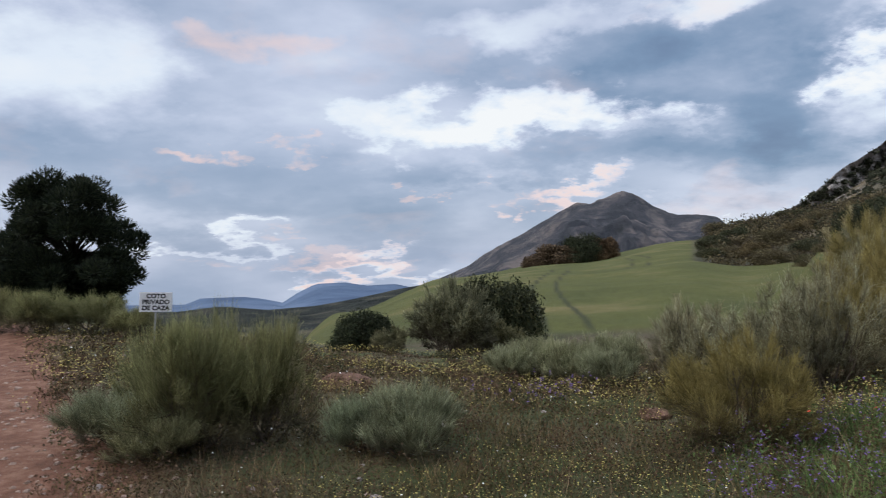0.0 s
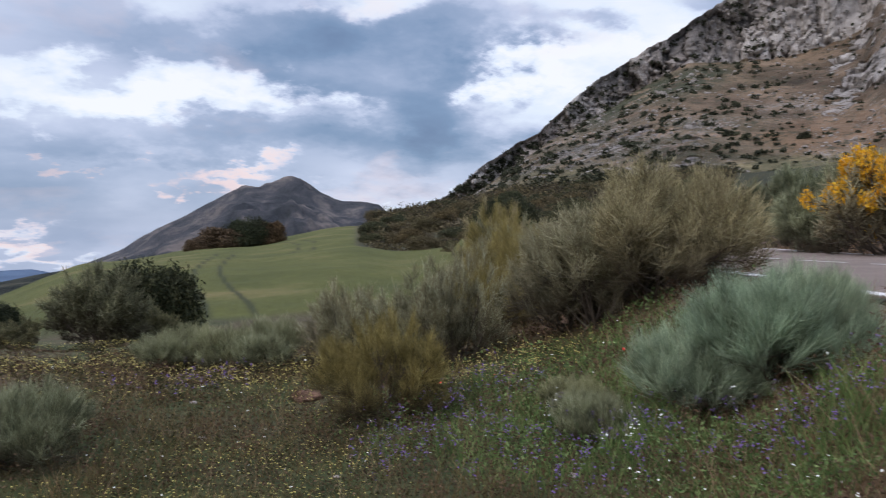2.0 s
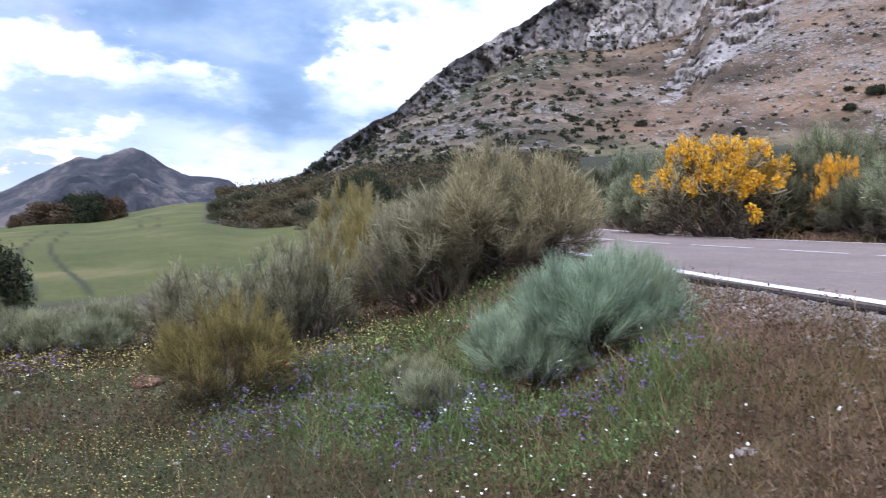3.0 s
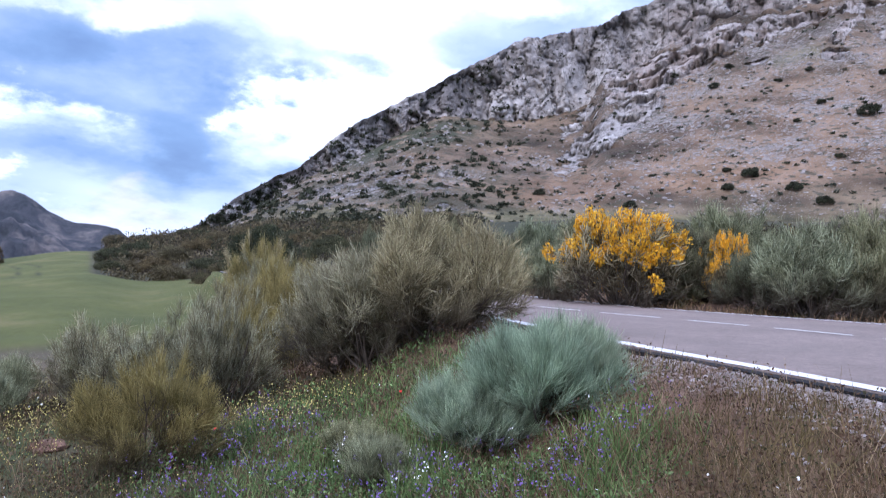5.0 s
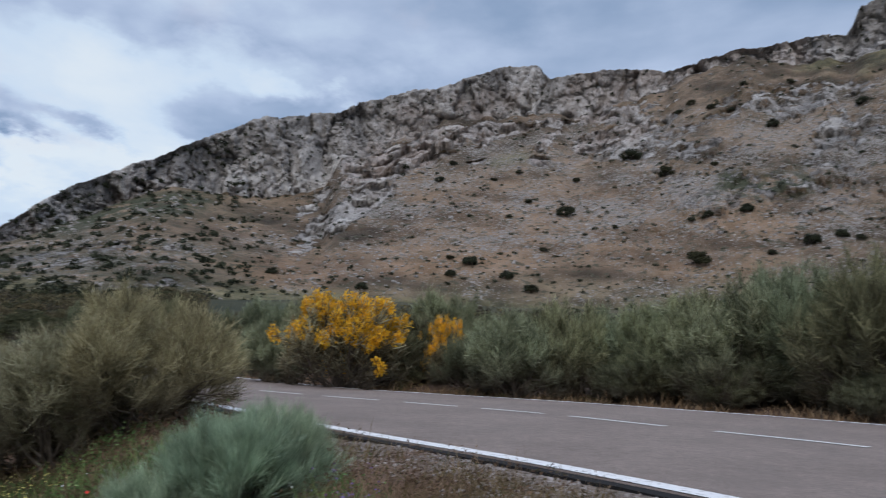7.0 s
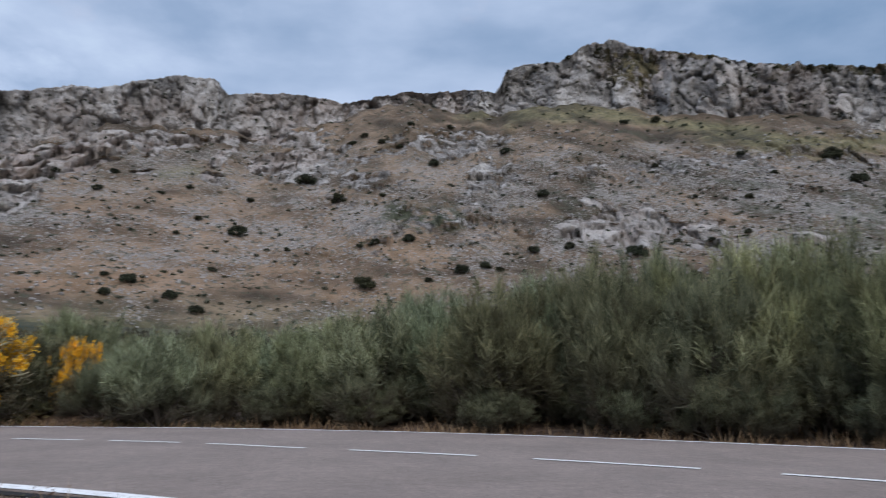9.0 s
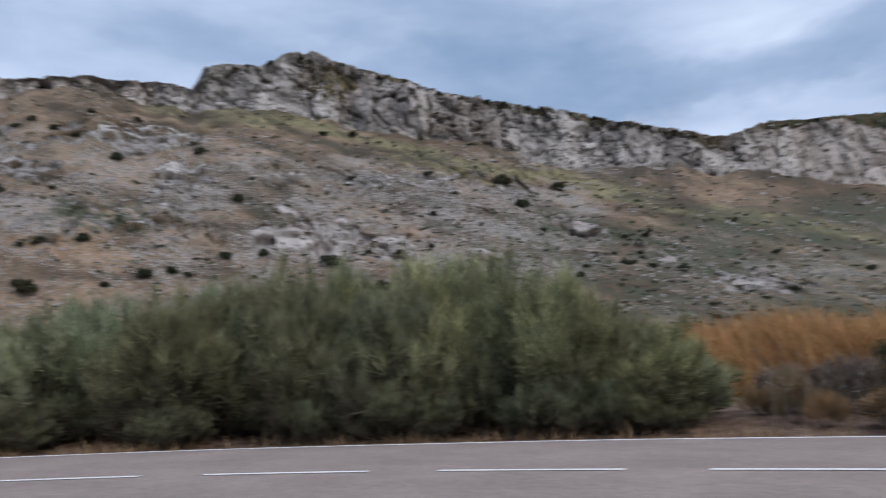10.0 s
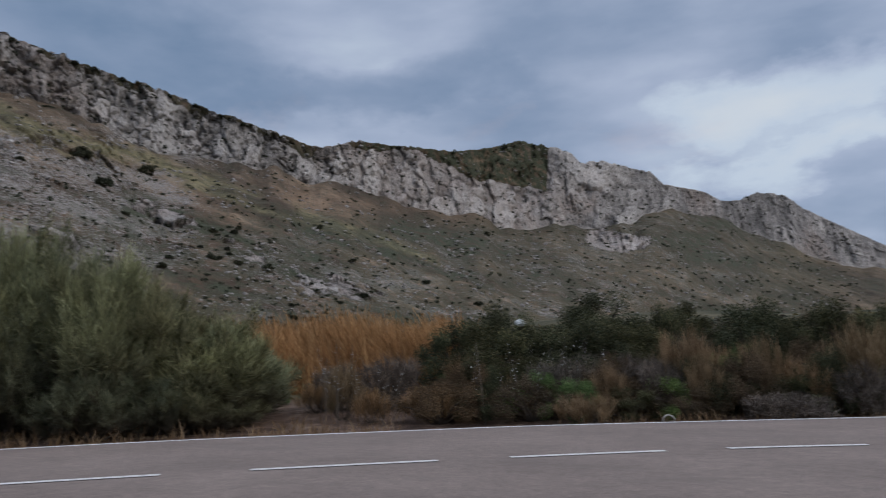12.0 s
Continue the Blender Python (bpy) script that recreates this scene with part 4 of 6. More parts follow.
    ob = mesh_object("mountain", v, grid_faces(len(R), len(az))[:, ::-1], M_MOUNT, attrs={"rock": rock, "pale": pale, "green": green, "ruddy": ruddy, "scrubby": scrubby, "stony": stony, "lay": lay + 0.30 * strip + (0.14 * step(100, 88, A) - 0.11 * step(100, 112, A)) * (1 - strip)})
    return tagged(ob, "steep limestone mountain with pale cliffs above a rocky scrub slope", "mountain", kind="structure")


mountain = build_mountain()


def build_range(name, rows, radius, low, material, label, rough=0.06, seed=0.0):
    """A far mountain: the skyline rises from a foot nearer by."""
    lo, hi = rows[0][0], rows[-1][0]
    az = np.linspace(lo, hi, 260)
    sky = table(rows, az)
    sx, sy = np.sin(np.radians(az)), np.cos(np.radians(az))
    R, Z = [], []
    top = EYE_Z + radius * np.tan(np.radians(sky))
    bottom = EYE_Z + radius * 0.55 * np.tan(np.radians(low))
    for u in np.linspace(0, 1, 60):
        R.append(radius * (0.55 + 0.45 * u) + 0 * az)
        Z.append(bottom + (top - bottom) * u**1.5)
    R.append(radius * 1.15 + 0 * az)
    Z.append(top - radius * 0.06)
    R, Z = np.array(R), np.array(Z)
    P = np.stack([R * sx, R * sy, Z + seed], -1).reshape(-1, 3)
    n = fbm(P * (1, 1, 0.5), radius * 0.11, 6, True).reshape(R.shape) - 1.0
    n = n - n.mean()
    u = np.linspace(0, 1, len(R))[:, None]
    fine = fbm(P * (1, 1, 0.6), radius * 0.03, 5).reshape(R.shape)
    Z = Z + (n * 0.75 + fine * 0.30) * (top - bottom) * u * (1 - u) ** 1.25 * 1.25
    Z[-2] += fine[-2] * (top - bottom) * 0.022
    v = np.stack([R * sx, R * sy, Z], -1).reshape(-1, 3)
    ob = mesh_object(name, v, grid_faces(len(R), len(az))[:, ::-1], material)
    return tagged(ob, label, "mountain", kind="structure")


PEAK = [(-8, -4.0), (-3, -2.9), (0.2, -1.7), (2, -0.94), (4.3, 0.5), (6.4, 1.58), (8, 2.45), (9.5, 3.14), (10.4, 3.7), (11.65, 3.6), (12.8, 4.05), (13.95, 4.42), (14.6, 4.2), (15.8, 3.35), (17.2, 2.62), (19.4, 2.3), (20.6, 2.15), (21.4, 1.5), (23, 0.8), (27, -0.5), (34, -3)]
far_peak = build_range("far_mountain", PEAK, 2600, -7.0, M_PEAK, "grey pointed mountain far beyond the green field")
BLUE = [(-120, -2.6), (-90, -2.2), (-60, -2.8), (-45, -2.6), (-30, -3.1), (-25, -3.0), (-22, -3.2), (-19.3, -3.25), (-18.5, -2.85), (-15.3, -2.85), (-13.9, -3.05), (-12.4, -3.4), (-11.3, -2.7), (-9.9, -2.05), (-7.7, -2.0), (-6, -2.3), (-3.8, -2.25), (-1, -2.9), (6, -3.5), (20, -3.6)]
HILLS = [(-120, -4.2), (-60, -4.0), (-40, -3.8), (-27, -3.55), (-20, -3.75), (-17, -3.5), (-13.5, -3.9), (-10, -3.75), (-7.2, -3.35), (-4, -2.75), (-1.5, -2.3), (4, -2.6), (12, -4.0)]
near_hills = build_range("near_hills", HILLS, 1300, -8.5, M_HILL, "dark wooded hills below the blue range", seed=80.0)
blue_range = build_range("far_range", BLUE, 4300, -5.5, M_HAZE_BLUE, "low mountain range on the horizon, distance haze put into its blue colour", seed=50.0)

# ---- plants ----
def holder(name, label, category, group=""):
    return tagged(new(name), label, category, group)


def unit(v):
    return v / np.maximum(np.linalg.norm(v, axis=-1, keepdims=True), 1e-9)


def blades(rng, root, way, length, width, bend, seg=3, slim=0.25):
    """Thin tapering strips from their roots: verts, faces and how near each vert is to its tip."""
    n = len(root)
    way = unit(way)
    side = unit(np.cross(way, rng.normal(size=(n, 3)))) * (np.asarray(width) * 0.5)[:, None]
    s = np.linspace(0, 1, seg + 1)
    mid = root[:, None] + way[:, None] * (s[:, None] * np.asarray(length)[:, None, None]) + bend[:, None] * (s**2)[:, None]
    thin = (1 - (1 - slim) * s**1.5)[None, :, None]
    v = np.stack([mid - side[:, None] * thin, mid + side[:, None] * thin], 2)
    base = (np.arange(n) * 2 * (seg + 1))[:, None] + 2 * np.arange(seg)[None]
    f = np.stack([base, base + 1, base + 3, base + 2], -1).reshape(-1, 4)
    return v.reshape(-1, 3), f, np.broadcast_to(s[None, :, None], (n, seg + 1, 2)).ravel()


def leaves(rng, centre, size, normal=None):
    """Small pointed leaves (two triangles with a fold) at random turns."""
    n = len(centre)
    a = unit(rng.normal(size=(n, 3)) + (0 if normal is None else 0.6 * normal))
    b = unit(np.cross(a, rng.normal(size=(n, 3))))
    c = unit(np.cross(a, b))
    k = np.asarray(size)[:, None]
    v = np.stack([centre - b * k, centre + c * k * 0.45 + a * k * 0.12, centre + b * k, centre - c * k * 0.45 + a * k * 0.12], 1)
    return v.reshape(-1, 3), np.arange(4 * n).reshape(n, 4)


def tube(path, radius, sides=6):
    """A tapering round limb along a path."""
    path, radius = np.asarray(path, float), np.asarray(radius, float)
    t = unit(np.gradient(path, axis=0))
    u = unit(np.cross(t, (0.31, 0.77, 0.55)))
    w = np.cross(t, u)
    ang = np.linspace(0, 2 * np.pi, sides, endpoint=False)
    ring = u[:, None] * np.cos(ang)[None, :, None] + w[:, None] * np.sin(ang)[None, :, None]
    v = (path[:, None] + ring * radius[:, None, None]).reshape(-1, 3)
    return v, grid_faces(len(path), sides, True)


def joined(pieces):
    V, F, at = [], [], 0
    for v, f in pieces:
        V.append(v)
        F.append(f + at)
        at += len(v)
    return np.vstack(V), np.vstack(F)


def broom(name, label, seed, material, sprays=150, shoots=26, width=0.009, upright=0.55, fan=0.42, reach=0.30, flower=None, group="", low=0.06, wood=None, lobes=15, tall=1.0):
    """A broom bush one metre high and two wide: woody stems that part into billowing lobes, each made of soft tufts of thin shoots; flowers where it has them."""
    rng = np.random.default_rng(seed)
    bush = holder(name, label, "shrub", group)
    turn = np.arange(lobes) * 2.39996 + rng.normal(0, 0.35, lobes)
    rise = (rng.permutation(lobes) + 0.5) / lobes
    swell = rng.uniform(0.72, 1.06, lobes)
    out = np.sqrt(1 - (rise * 0.93) ** 2) * 0.66 * swell
    lobe = np.stack([out * np.sin(turn), out * np.cos(turn), low + 0.12 + 0.56 * rise * swell], -1)
    pick = rng.integers(lobes, size=sprays)
    puff = unit(rng.normal(size=(sprays, 3))) * (rng.uniform(0, 1, sprays) ** 0.5 * 0.27)[:, None] * np.array([1, 1, 0.85])
    at = lobe[pick] + puff
    inner = rng.uniform(0, 1, sprays) < 0.22
    at[inner] *= rng.uniform(0.35, 0.9, (inner.sum(), 1))
    at[:, 2] = np.maximum(at[:, 2], low * rng.uniform(0.4, 1.5, sprays))
    shell = np.clip(np.hypot(np.hypot(at[:, 0], at[:, 1]), at[:, 2]), 0, 1)
    phi = np.arctan2(at[:, 0], at[:, 1])
    outward = unit(np.stack([at[:, 0], at[:, 1], at[:, 2] * 0.8], -1)) * 0.5 + unit(puff + 1e-4) * 0.5
    aim = unit(outward * (1 - upright) + np.array([0, 0, upright]) + rng.normal(0, 0.20, (sprays, 3)))
    pieces = []
    s = np.linspace(0, 1, 6)[:, None]
    for c in lobe:
        foot = np.array([rng.normal(0, 0.07), rng.normal(0, 0.07), -0.04])
        path = foot * (1 - s) + c * s + np.array([0, 0, -0.10]) * np.sin(np.pi * s) * (1 - c[2]) + rng.normal(0, 0.015, (6, 3)) * s
        pieces.append(tube(path, np.linspace(0.017, 0.006, 6), 5))
    for i in range(0, sprays, 2):
        mid = lobe[pick[i]] * rng.uniform(0.45, 0.85)
        path = mid * (1 - s) + at[i] * s + rng.normal(0, 0.012, (6, 3)) * s
        pieces.append(tube(np.vstack([path, at[i] + aim[i] * reach * 0.5]), np.linspace(0.007, 0.002, 7), 3))
    mesh_object("woody_stem", *joined(pieces), wood or M_BARK, bush)
    k = np.repeat(np.arange(sprays), shoots)
    along = rng.uniform(0, 1, len(k))
    start = at[k] + aim[k] * (along * reach * 0.75)[:, None] + rng.normal(0, 0.018, (len(k), 3))
    way = aim[k] + rng.normal(0, fan, (len(k), 3))
    way[:, 2] /= tall
    length = reach * rng.uniform(0.45, 1.0, len(k)) * (1.05 - 0.45 * along)
    curl = rng.normal(0, 0.10, (len(k), 3)) * reach + np.array([0, 0, 0.10 * reach])
    v, f, tip = blades(rng, start, way, length, width * rng.uniform(0.6, 1.3, len(k)), curl, 2, 0.35)
    v[:, 2] = np.maximum(v[:, 2], 0.0)
    # depth shading painted in: inner tufts and shoot roots darker; young tips are paler
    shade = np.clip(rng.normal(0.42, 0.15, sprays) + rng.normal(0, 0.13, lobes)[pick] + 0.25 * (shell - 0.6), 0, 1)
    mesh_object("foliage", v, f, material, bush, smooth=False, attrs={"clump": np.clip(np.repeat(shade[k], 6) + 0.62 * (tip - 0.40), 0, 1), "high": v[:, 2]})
    if flower:
        good = (at[:, 2] > 0.34 + 0.12 * np.sin(2.0 * phi + seed)) & (shell > 0.60) & (rng.uniform(0, 1, sprays) < 0.7)
        heads = np.repeat(at[good] + aim[good] * reach * 0.7, 11, axis=0)
        heads = heads + unit(rng.normal(size=heads.shape)) * (rng.uniform(0, 1, (len(heads), 1)) ** 0.4) * 0.085
        at2 = np.repeat(heads, 16, axis=0)
        at2 = at2 + rng.normal(0, 0.022, at2.shape)
        v, f = leaves(rng, at2, rng.uniform(0.012, 0.026, len(at2)))
        mesh_object("blossom", v, f, flower, bush, smooth=False, attrs={"clump": np.full(len(v), 0.5)})
    return bush


def leafy(name, label, seed, material, clumps=26, per=260, leaf=0.030, flat=0.85, category="shrub", group="", trunk=0.0, loose=0.5, dense=False):
    """A leafy bush or small oak one metre high and two wide: limbs and a crown of many small leaves in clumps."""
    rng = np.random.default_rng(seed)
    bush = holder(name, label, category, group)
    phi = rng.uniform(0, 2 * np.pi, clumps)
    up = rng.uniform(0, 1, clumps)
    rad = np.sqrt(1 - (up * 0.95) ** 2) * rng.uniform(0.35, 0.80, clumps)
    centre = np.stack([rad * np.sin(phi), rad * np.cos(phi), trunk + (0.80 - trunk) * up * flat + 0.12], -1)
    size = rng.uniform(0.15, 0.27, clumps)
    if dense:
        phi = np.arange(clumps) * 2.39996
        rad = np.sqrt(1 - (up * 0.9) ** 2) * rng.uniform(0.45, 0.78, clumps)
        centre = np.stack([rad * np.sin(phi), rad * np.cos(phi), 0.14 + 0.58 * up * flat], -1)
        size = rng.uniform(0.22, 0.36, clumps)
    pieces = []
    for c in centre[:: 2]:
        s = np.linspace(0, 1, 5)[:, None]
        wob = rng.normal(0, 0.03, (5, 3)) * s
        path = np.array([0, 0, -0.05]) * (1 - s) + c * s + np.array([0, 0, 0.10]) * np.sin(np.pi * s) + wob
        pieces.append(tube(path, np.linspace(0.030, 0.007, 5), 5))
    mesh_object("branchwork", *joined(pieces), M_BARK, bush)
    k = np.repeat(np.arange(clumps), per)
    out = unit(rng.normal(size=(len(k), 3)))
    depth = rng.uniform(0, 1, len(k)) ** loose
    at = centre[k] + out * (size[k] * depth)[:, None] * np.array([1, 1, 0.8])
    at[:, 2] = np.maximum(at[:, 2], 0.01)
    v, f = leaves(rng, at, leaf * rng.uniform(0.6, 1.35, len(k)), out)
    shade = np.clip(rng.normal(0.5, 0.18, clumps), 0, 1)
    mesh_object("crown", v, f, material, bush, smooth=False, attrs={"clump": np.repeat(shade[k], 4)})
    return bush


def pine(seed):
    """A stone pine: short trunk, spreading limbs, a dense rounded crown of needle tufts."""
    rng = np.random.default_rng(seed)
    tree = holder("pine_tree", "dark dense pine tree standing on the meadow's edge", "tree")
    s = np.linspace(0, 1, 9)[:, None]
    pieces = [tube(np.array([[0, 0, -0.3]]) * (1 - s) + np.array([[0.15, 0.0, 6.4]]) * s + 0.12 * np.sin(3 * s), np.linspace(0.24, 0.07, 9), 8)]
    centres, sizes = [], []
    for i in range(124):
        a, t = rng.uniform(0, 2 * np.pi), rng.uniform(0.0, 1.0) if i < 78 else rng.uniform(0.0, 0.4)
        z = 0.55 + 6.35 * t
        reach = 4.0 * np.sqrt(max(0.05, 1 - (abs(t - 0.38) / 0.72) ** 2)) * rng.uniform(0.45 if i < 78 else 0.15, 1.0)
        tip = np.array([np.sin(a) * reach, np.cos(a) * reach, z + rng.uniform(-0.1, 0.7)])
        start = np.array([0.05, 0.02, 0.6 + 4.2 * t])
        u = np.linspace(0, 1, 6)[:, None]
        path = start * (1 - u) + tip * u + np.array([0, 0, 0.35]) * np.sin(np.pi * u)
        pieces.append(tube(path, np.linspace(0.065, 0.015, 6), 5))
        centres.append(tip)
        sizes.append(rng.uniform(0.6, 1.1))
    mesh_object("trunk", *joined(pieces), M_PINEBARK, tree)
    centres, sizes = np.array(centres), np.array(sizes)
    k = np.repeat(np.arange(len(centres)), 640)
    out = unit(rng.normal(size=(len(k), 3)))
    at = centres[k] + out * (sizes[k] * rng.uniform(0, 1, len(k)) ** 0.38)[:, None] * np.array([1, 1, 0.62])
    v, f, _ = blades(rng, at, out + np.array([0, 0, 0.5]), rng.uniform(0.14, 0.30, len(k)), np.full(len(k), 0.07), np.zeros((len(k), 3)), 1, 0.3)
    mesh_object("crown", v, f, M_PINE, tree, smooth=False, attrs={"clump": np.full(len(v), 0.4)})
    return tree


def place(ob, x, y, wide, high, turn=0.0, z=None, sink=0.0):
    """Stands a one-metre-high, two-metre-wide plant on the ground, scaled to its size."""
    ob.matrix_basis = stand(x, y, wide, high, turn, z, sink)
    return ob


def stand(x, y, wide, high, turn=0.0, z=None, sink=0.0):
    ground_z = float(land(np.array([x]), np.array([y]))[0]) if z is None else z
    return Matrix.LocRotScale((x, y, ground_z - sink), Euler((0, 0, radians(turn))), (wide / 2, wide / 2, high))


def copy_plant(ob, *args, **kw):
    """Another plant of the same kind, at its own size."""
    made = copy_thing(ob, Matrix.Identity(4))
    made.matrix_basis = stand(*args, **kw)
    return made

# ---- bushes on the meadow side ----
left_broom = place(broom("broom_bush", "grey-green feathery broom bush beside the dirt track", 11, M_FEATHER, 260, 60, 0.0042, 0.40, 0.42, 0.32, group="meadow brooms"), -1.93, 5.42, 1.2, 0.98)
copy_plant(left_broom, -1.45, 5.75, 1.0, 0.92, turn=120)
low_broom = place(broom("broom_bush", "low blue-green broom tuft in the flowering meadow", 12, M_SAGE, 240, 60, 0.0055, 0.52, 0.32, 0.34, group="low broom tufts"), -0.30, 5.2, 0.85, 0.46)
copy_plant(low_broom, -0.62, 5.35, 0.66, 0.36, turn=80)
copy_plant(low_broom, -2.4, 5.5, 1.0, 0.44, turn=200)
copy_plant(low_broom, -2.05, 5.25, 0.8, 0.32, turn=310)
copy_plant(low_broom, 2.62, 3.35, 0.55, 0.27, turn=40)
copy_plant(low_broom, 2.9, 3.9, 0.5, 0.25, turn=140)
for x, y, w, h, t in ((1.49, 9.2, 0.95, 0.5, 0), (1.87, 8.6, 0.8, 0.42, 60), (0.9, 9.6, 0.9, 0.45, 140), (1.3, 10.4, 1.1, 0.55, 200), (2.2, 9.9, 1.2, 0.6, 300)):
    copy_plant(low_broom, x, y, w, h, turn=t)
mid_broom = place(broom("broom_bush", "tall grey broom bush in front of a dark oak", 13, M_DULL, 330, 40, 0.011, 0.30, 0.75, 0.17, group="meadow brooms"), 0.25, 19.9, 3.3, 2.1)
copy_plant(mid_broom, 1.4, 20.1, 1.7, 1.0, turn=70)
copy_plant(mid_broom, -1.5, 20.4, 1.5, 0.8, turn=150)
brown_broom = place(broom("broom_bush", "straggling browning broom bush with pale tips", 14, M_BROWN, 170, 66, 0.0045, 0.36, 0.55, 0.20, group="browning brooms"), 3.25, 7.3, 1.7, 1.05)
copy_plant(brown_broom, 3.6, 6.9, 1.3, 1.12, turn=100)
copy_plant(brown_broom, 3.0, 8.6, 1.7, 0.95, turn=210)
grey_open = place(broom("broom_bush", "open grey broom bush with silvery shoots", 15, M_BROWN, 180, 66, 0.0045, 0.36, 0.55, 0.20, group="browning brooms"), 2.75, 7.9, 1.5, 0.95)
olive_broom = place(broom("broom_bush", "rounded olive-yellow broom bush in the meadow", 16, M_OLIVE, 260, 64, 0.0045, 0.36, 0.48, 0.24, group="meadow brooms"), 2.1, 5.3, 1.2, 0.74)
copy_plant(olive_broom, 5.2, 9.7, 1.3, 0.9, turn=60)
copy_plant(olive_broom, 4.9, 8.6, 1.4, 0.85, turn=160)
copy_plant(brown_broom, 5.35, 10.2, 1.6, 1.38, turn=30)
for x, y, w, h, t in ((6.35, 10.7, 1.7, 1.35, 10), (7.1, 12.0, 1.8, 1.5, 80), (7.9, 13.4, 2.0, 1.6, 170), (5.9, 9.3, 1.6, 1.25, 250), (8.9, 15.4, 2.2, 1.7, 300)):
    copy_plant((olive_broom, brown_broom)[int(t) % 20 == 0], x, y, w, h, turn=t)
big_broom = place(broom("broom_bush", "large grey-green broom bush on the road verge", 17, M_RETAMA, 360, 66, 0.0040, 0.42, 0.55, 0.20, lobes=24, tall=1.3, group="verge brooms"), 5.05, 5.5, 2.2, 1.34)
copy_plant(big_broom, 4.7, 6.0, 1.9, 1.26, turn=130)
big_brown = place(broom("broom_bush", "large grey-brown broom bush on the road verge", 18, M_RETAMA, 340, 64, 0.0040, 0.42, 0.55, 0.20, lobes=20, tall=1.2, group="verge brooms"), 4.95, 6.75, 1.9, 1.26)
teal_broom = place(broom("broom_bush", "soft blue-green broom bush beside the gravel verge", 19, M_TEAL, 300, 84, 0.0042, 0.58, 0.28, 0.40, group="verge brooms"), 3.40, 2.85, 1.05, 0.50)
copy_plant(teal_broom, 3.1, 3.1, 0.85, 0.40, turn=90)
copy_plant(teal_broom, 3.62, 2.78, 0.75, 0.42, turn=200)
for x, y, w, h, t in ((-7.0, 12.6, 1.3, 0.7, 0), (-6.2, 12.9, 1.5, 0.65, 70), (-5.3, 12.6, 1.0, 0.5, 130), (-8.2, 13.2, 1.6, 0.8, 190), (-9.6, 13.5, 1.8, 0.8, 260)):
    copy_plant(left_broom, x, y, w, h, turn=t)

# ---- oaks ----
oak = place(leafy("oak_bush", "dark rounded evergreen oak at the edge of the field", 21, M_OAK, 64, 420, 0.026, 1.0, "oak", "oak bushes", dense=True), 1.55, 22.5, 3.7, 2.6)
copy_plant(oak, -2.4, 21.9, 2.4, 1.42, turn=110)
copy_plant(oak, 29.8, 50.5, 6.5, 4.2, turn=200, sink=0.3)
KNOLL_OAK = place(leafy("oak_bush", "brownish green oak thicket on the crest of the field", 24, M_RUST, 46, 300, 0.045, 0.9, "oak", "oak bushes", dense=True), 19.5, 112.4, 6.5, 3.6, sink=0.4)
for x, y, w, h, t in ((17.5, 113.5, 8.5, 4.0, 30), (21.5, 113.0, 9.5, 5.2, 160), (24.5, 112.0, 5.5, 4.4, 250), (14.0, 112.5, 5.0, 2.4, 330)):
    copy_plant(oak if w > 9 else KNOLL_OAK, x, y, w, h, turn=t, sink=0.4)
knoll = place(leafy("knoll_shrub", "dull green scrub bush on the knoll beside the field", 22, M_BUSH, 24, 420, 0.028, 0.9, "shrub", "knoll shrubs", dense=True), 34.6, 61.0, 5.0, 4.0, sink=0.3)
knoll_dull = place(leafy("knoll_shrub", "brownish olive scrub bush on the knoll beside the field", 23, M_KNOLL, 24, 420, 0.028, 0.9, "shrub", "knoll shrubs", dense=True), 38.0, 84.0, 5.0, 2.6, sink=0.3)
rng = np.random.default_rng(5)
for i in range(120):
    az, r = rng.uniform(20.0, 46.0), rng.uniform(60, 128)
    if az < 22 and r < 90:
        r += 22
    x, y = r * math.sin(radians(az)), r * math.cos(radians(az))
    w = rng.uniform(2.2, 5.5)
    copy_plant((knoll, knoll_dull)[i % 2], x, y, w, w * rng.uniform(0.32, 0.52), turn=rng.uniform(0, 360), sink=0.25)

pine_tree = pine(31)
pine_tree.matrix_basis = Matrix.LocRotScale((-20.6, 40.6, float(land(np.array([-20.6]), np.array([40.6]))[0])), Euler((0, 0, 0.6)), (0.95, 0.95, 1.08))
copy_thing(pine_tree, Matrix.LocRotScale((-24.6, 41.5, float(land(np.array([-24.6]), np.array([41.5]))[0])), Euler((0, 0, 2.4)), (0.55, 0.55, 0.62)))

# ---- bushes beyond the road ----
yellow_broom = place(broom("flowering_broom", "broom bush covered in bright yellow flowers beyond the road", 41, M_BROWN, 260, 30, 0.012, 0.20, 0.75, 0.17, flower=M_YELLOW, group="flowering brooms", lobes=30), 12.85, 8.15, 3.3, 2.1)
copy_plant(yellow_broom, 14.9, 6.9, 1.25, 1.55, turn=75)
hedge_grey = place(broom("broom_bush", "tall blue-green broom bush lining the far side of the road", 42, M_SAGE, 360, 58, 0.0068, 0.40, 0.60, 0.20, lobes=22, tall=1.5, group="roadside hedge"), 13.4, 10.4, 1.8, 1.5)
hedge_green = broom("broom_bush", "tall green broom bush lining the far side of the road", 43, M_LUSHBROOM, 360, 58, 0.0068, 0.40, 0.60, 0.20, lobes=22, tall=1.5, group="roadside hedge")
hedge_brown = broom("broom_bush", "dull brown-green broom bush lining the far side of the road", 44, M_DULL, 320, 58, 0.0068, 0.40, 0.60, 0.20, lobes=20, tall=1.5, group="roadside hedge")
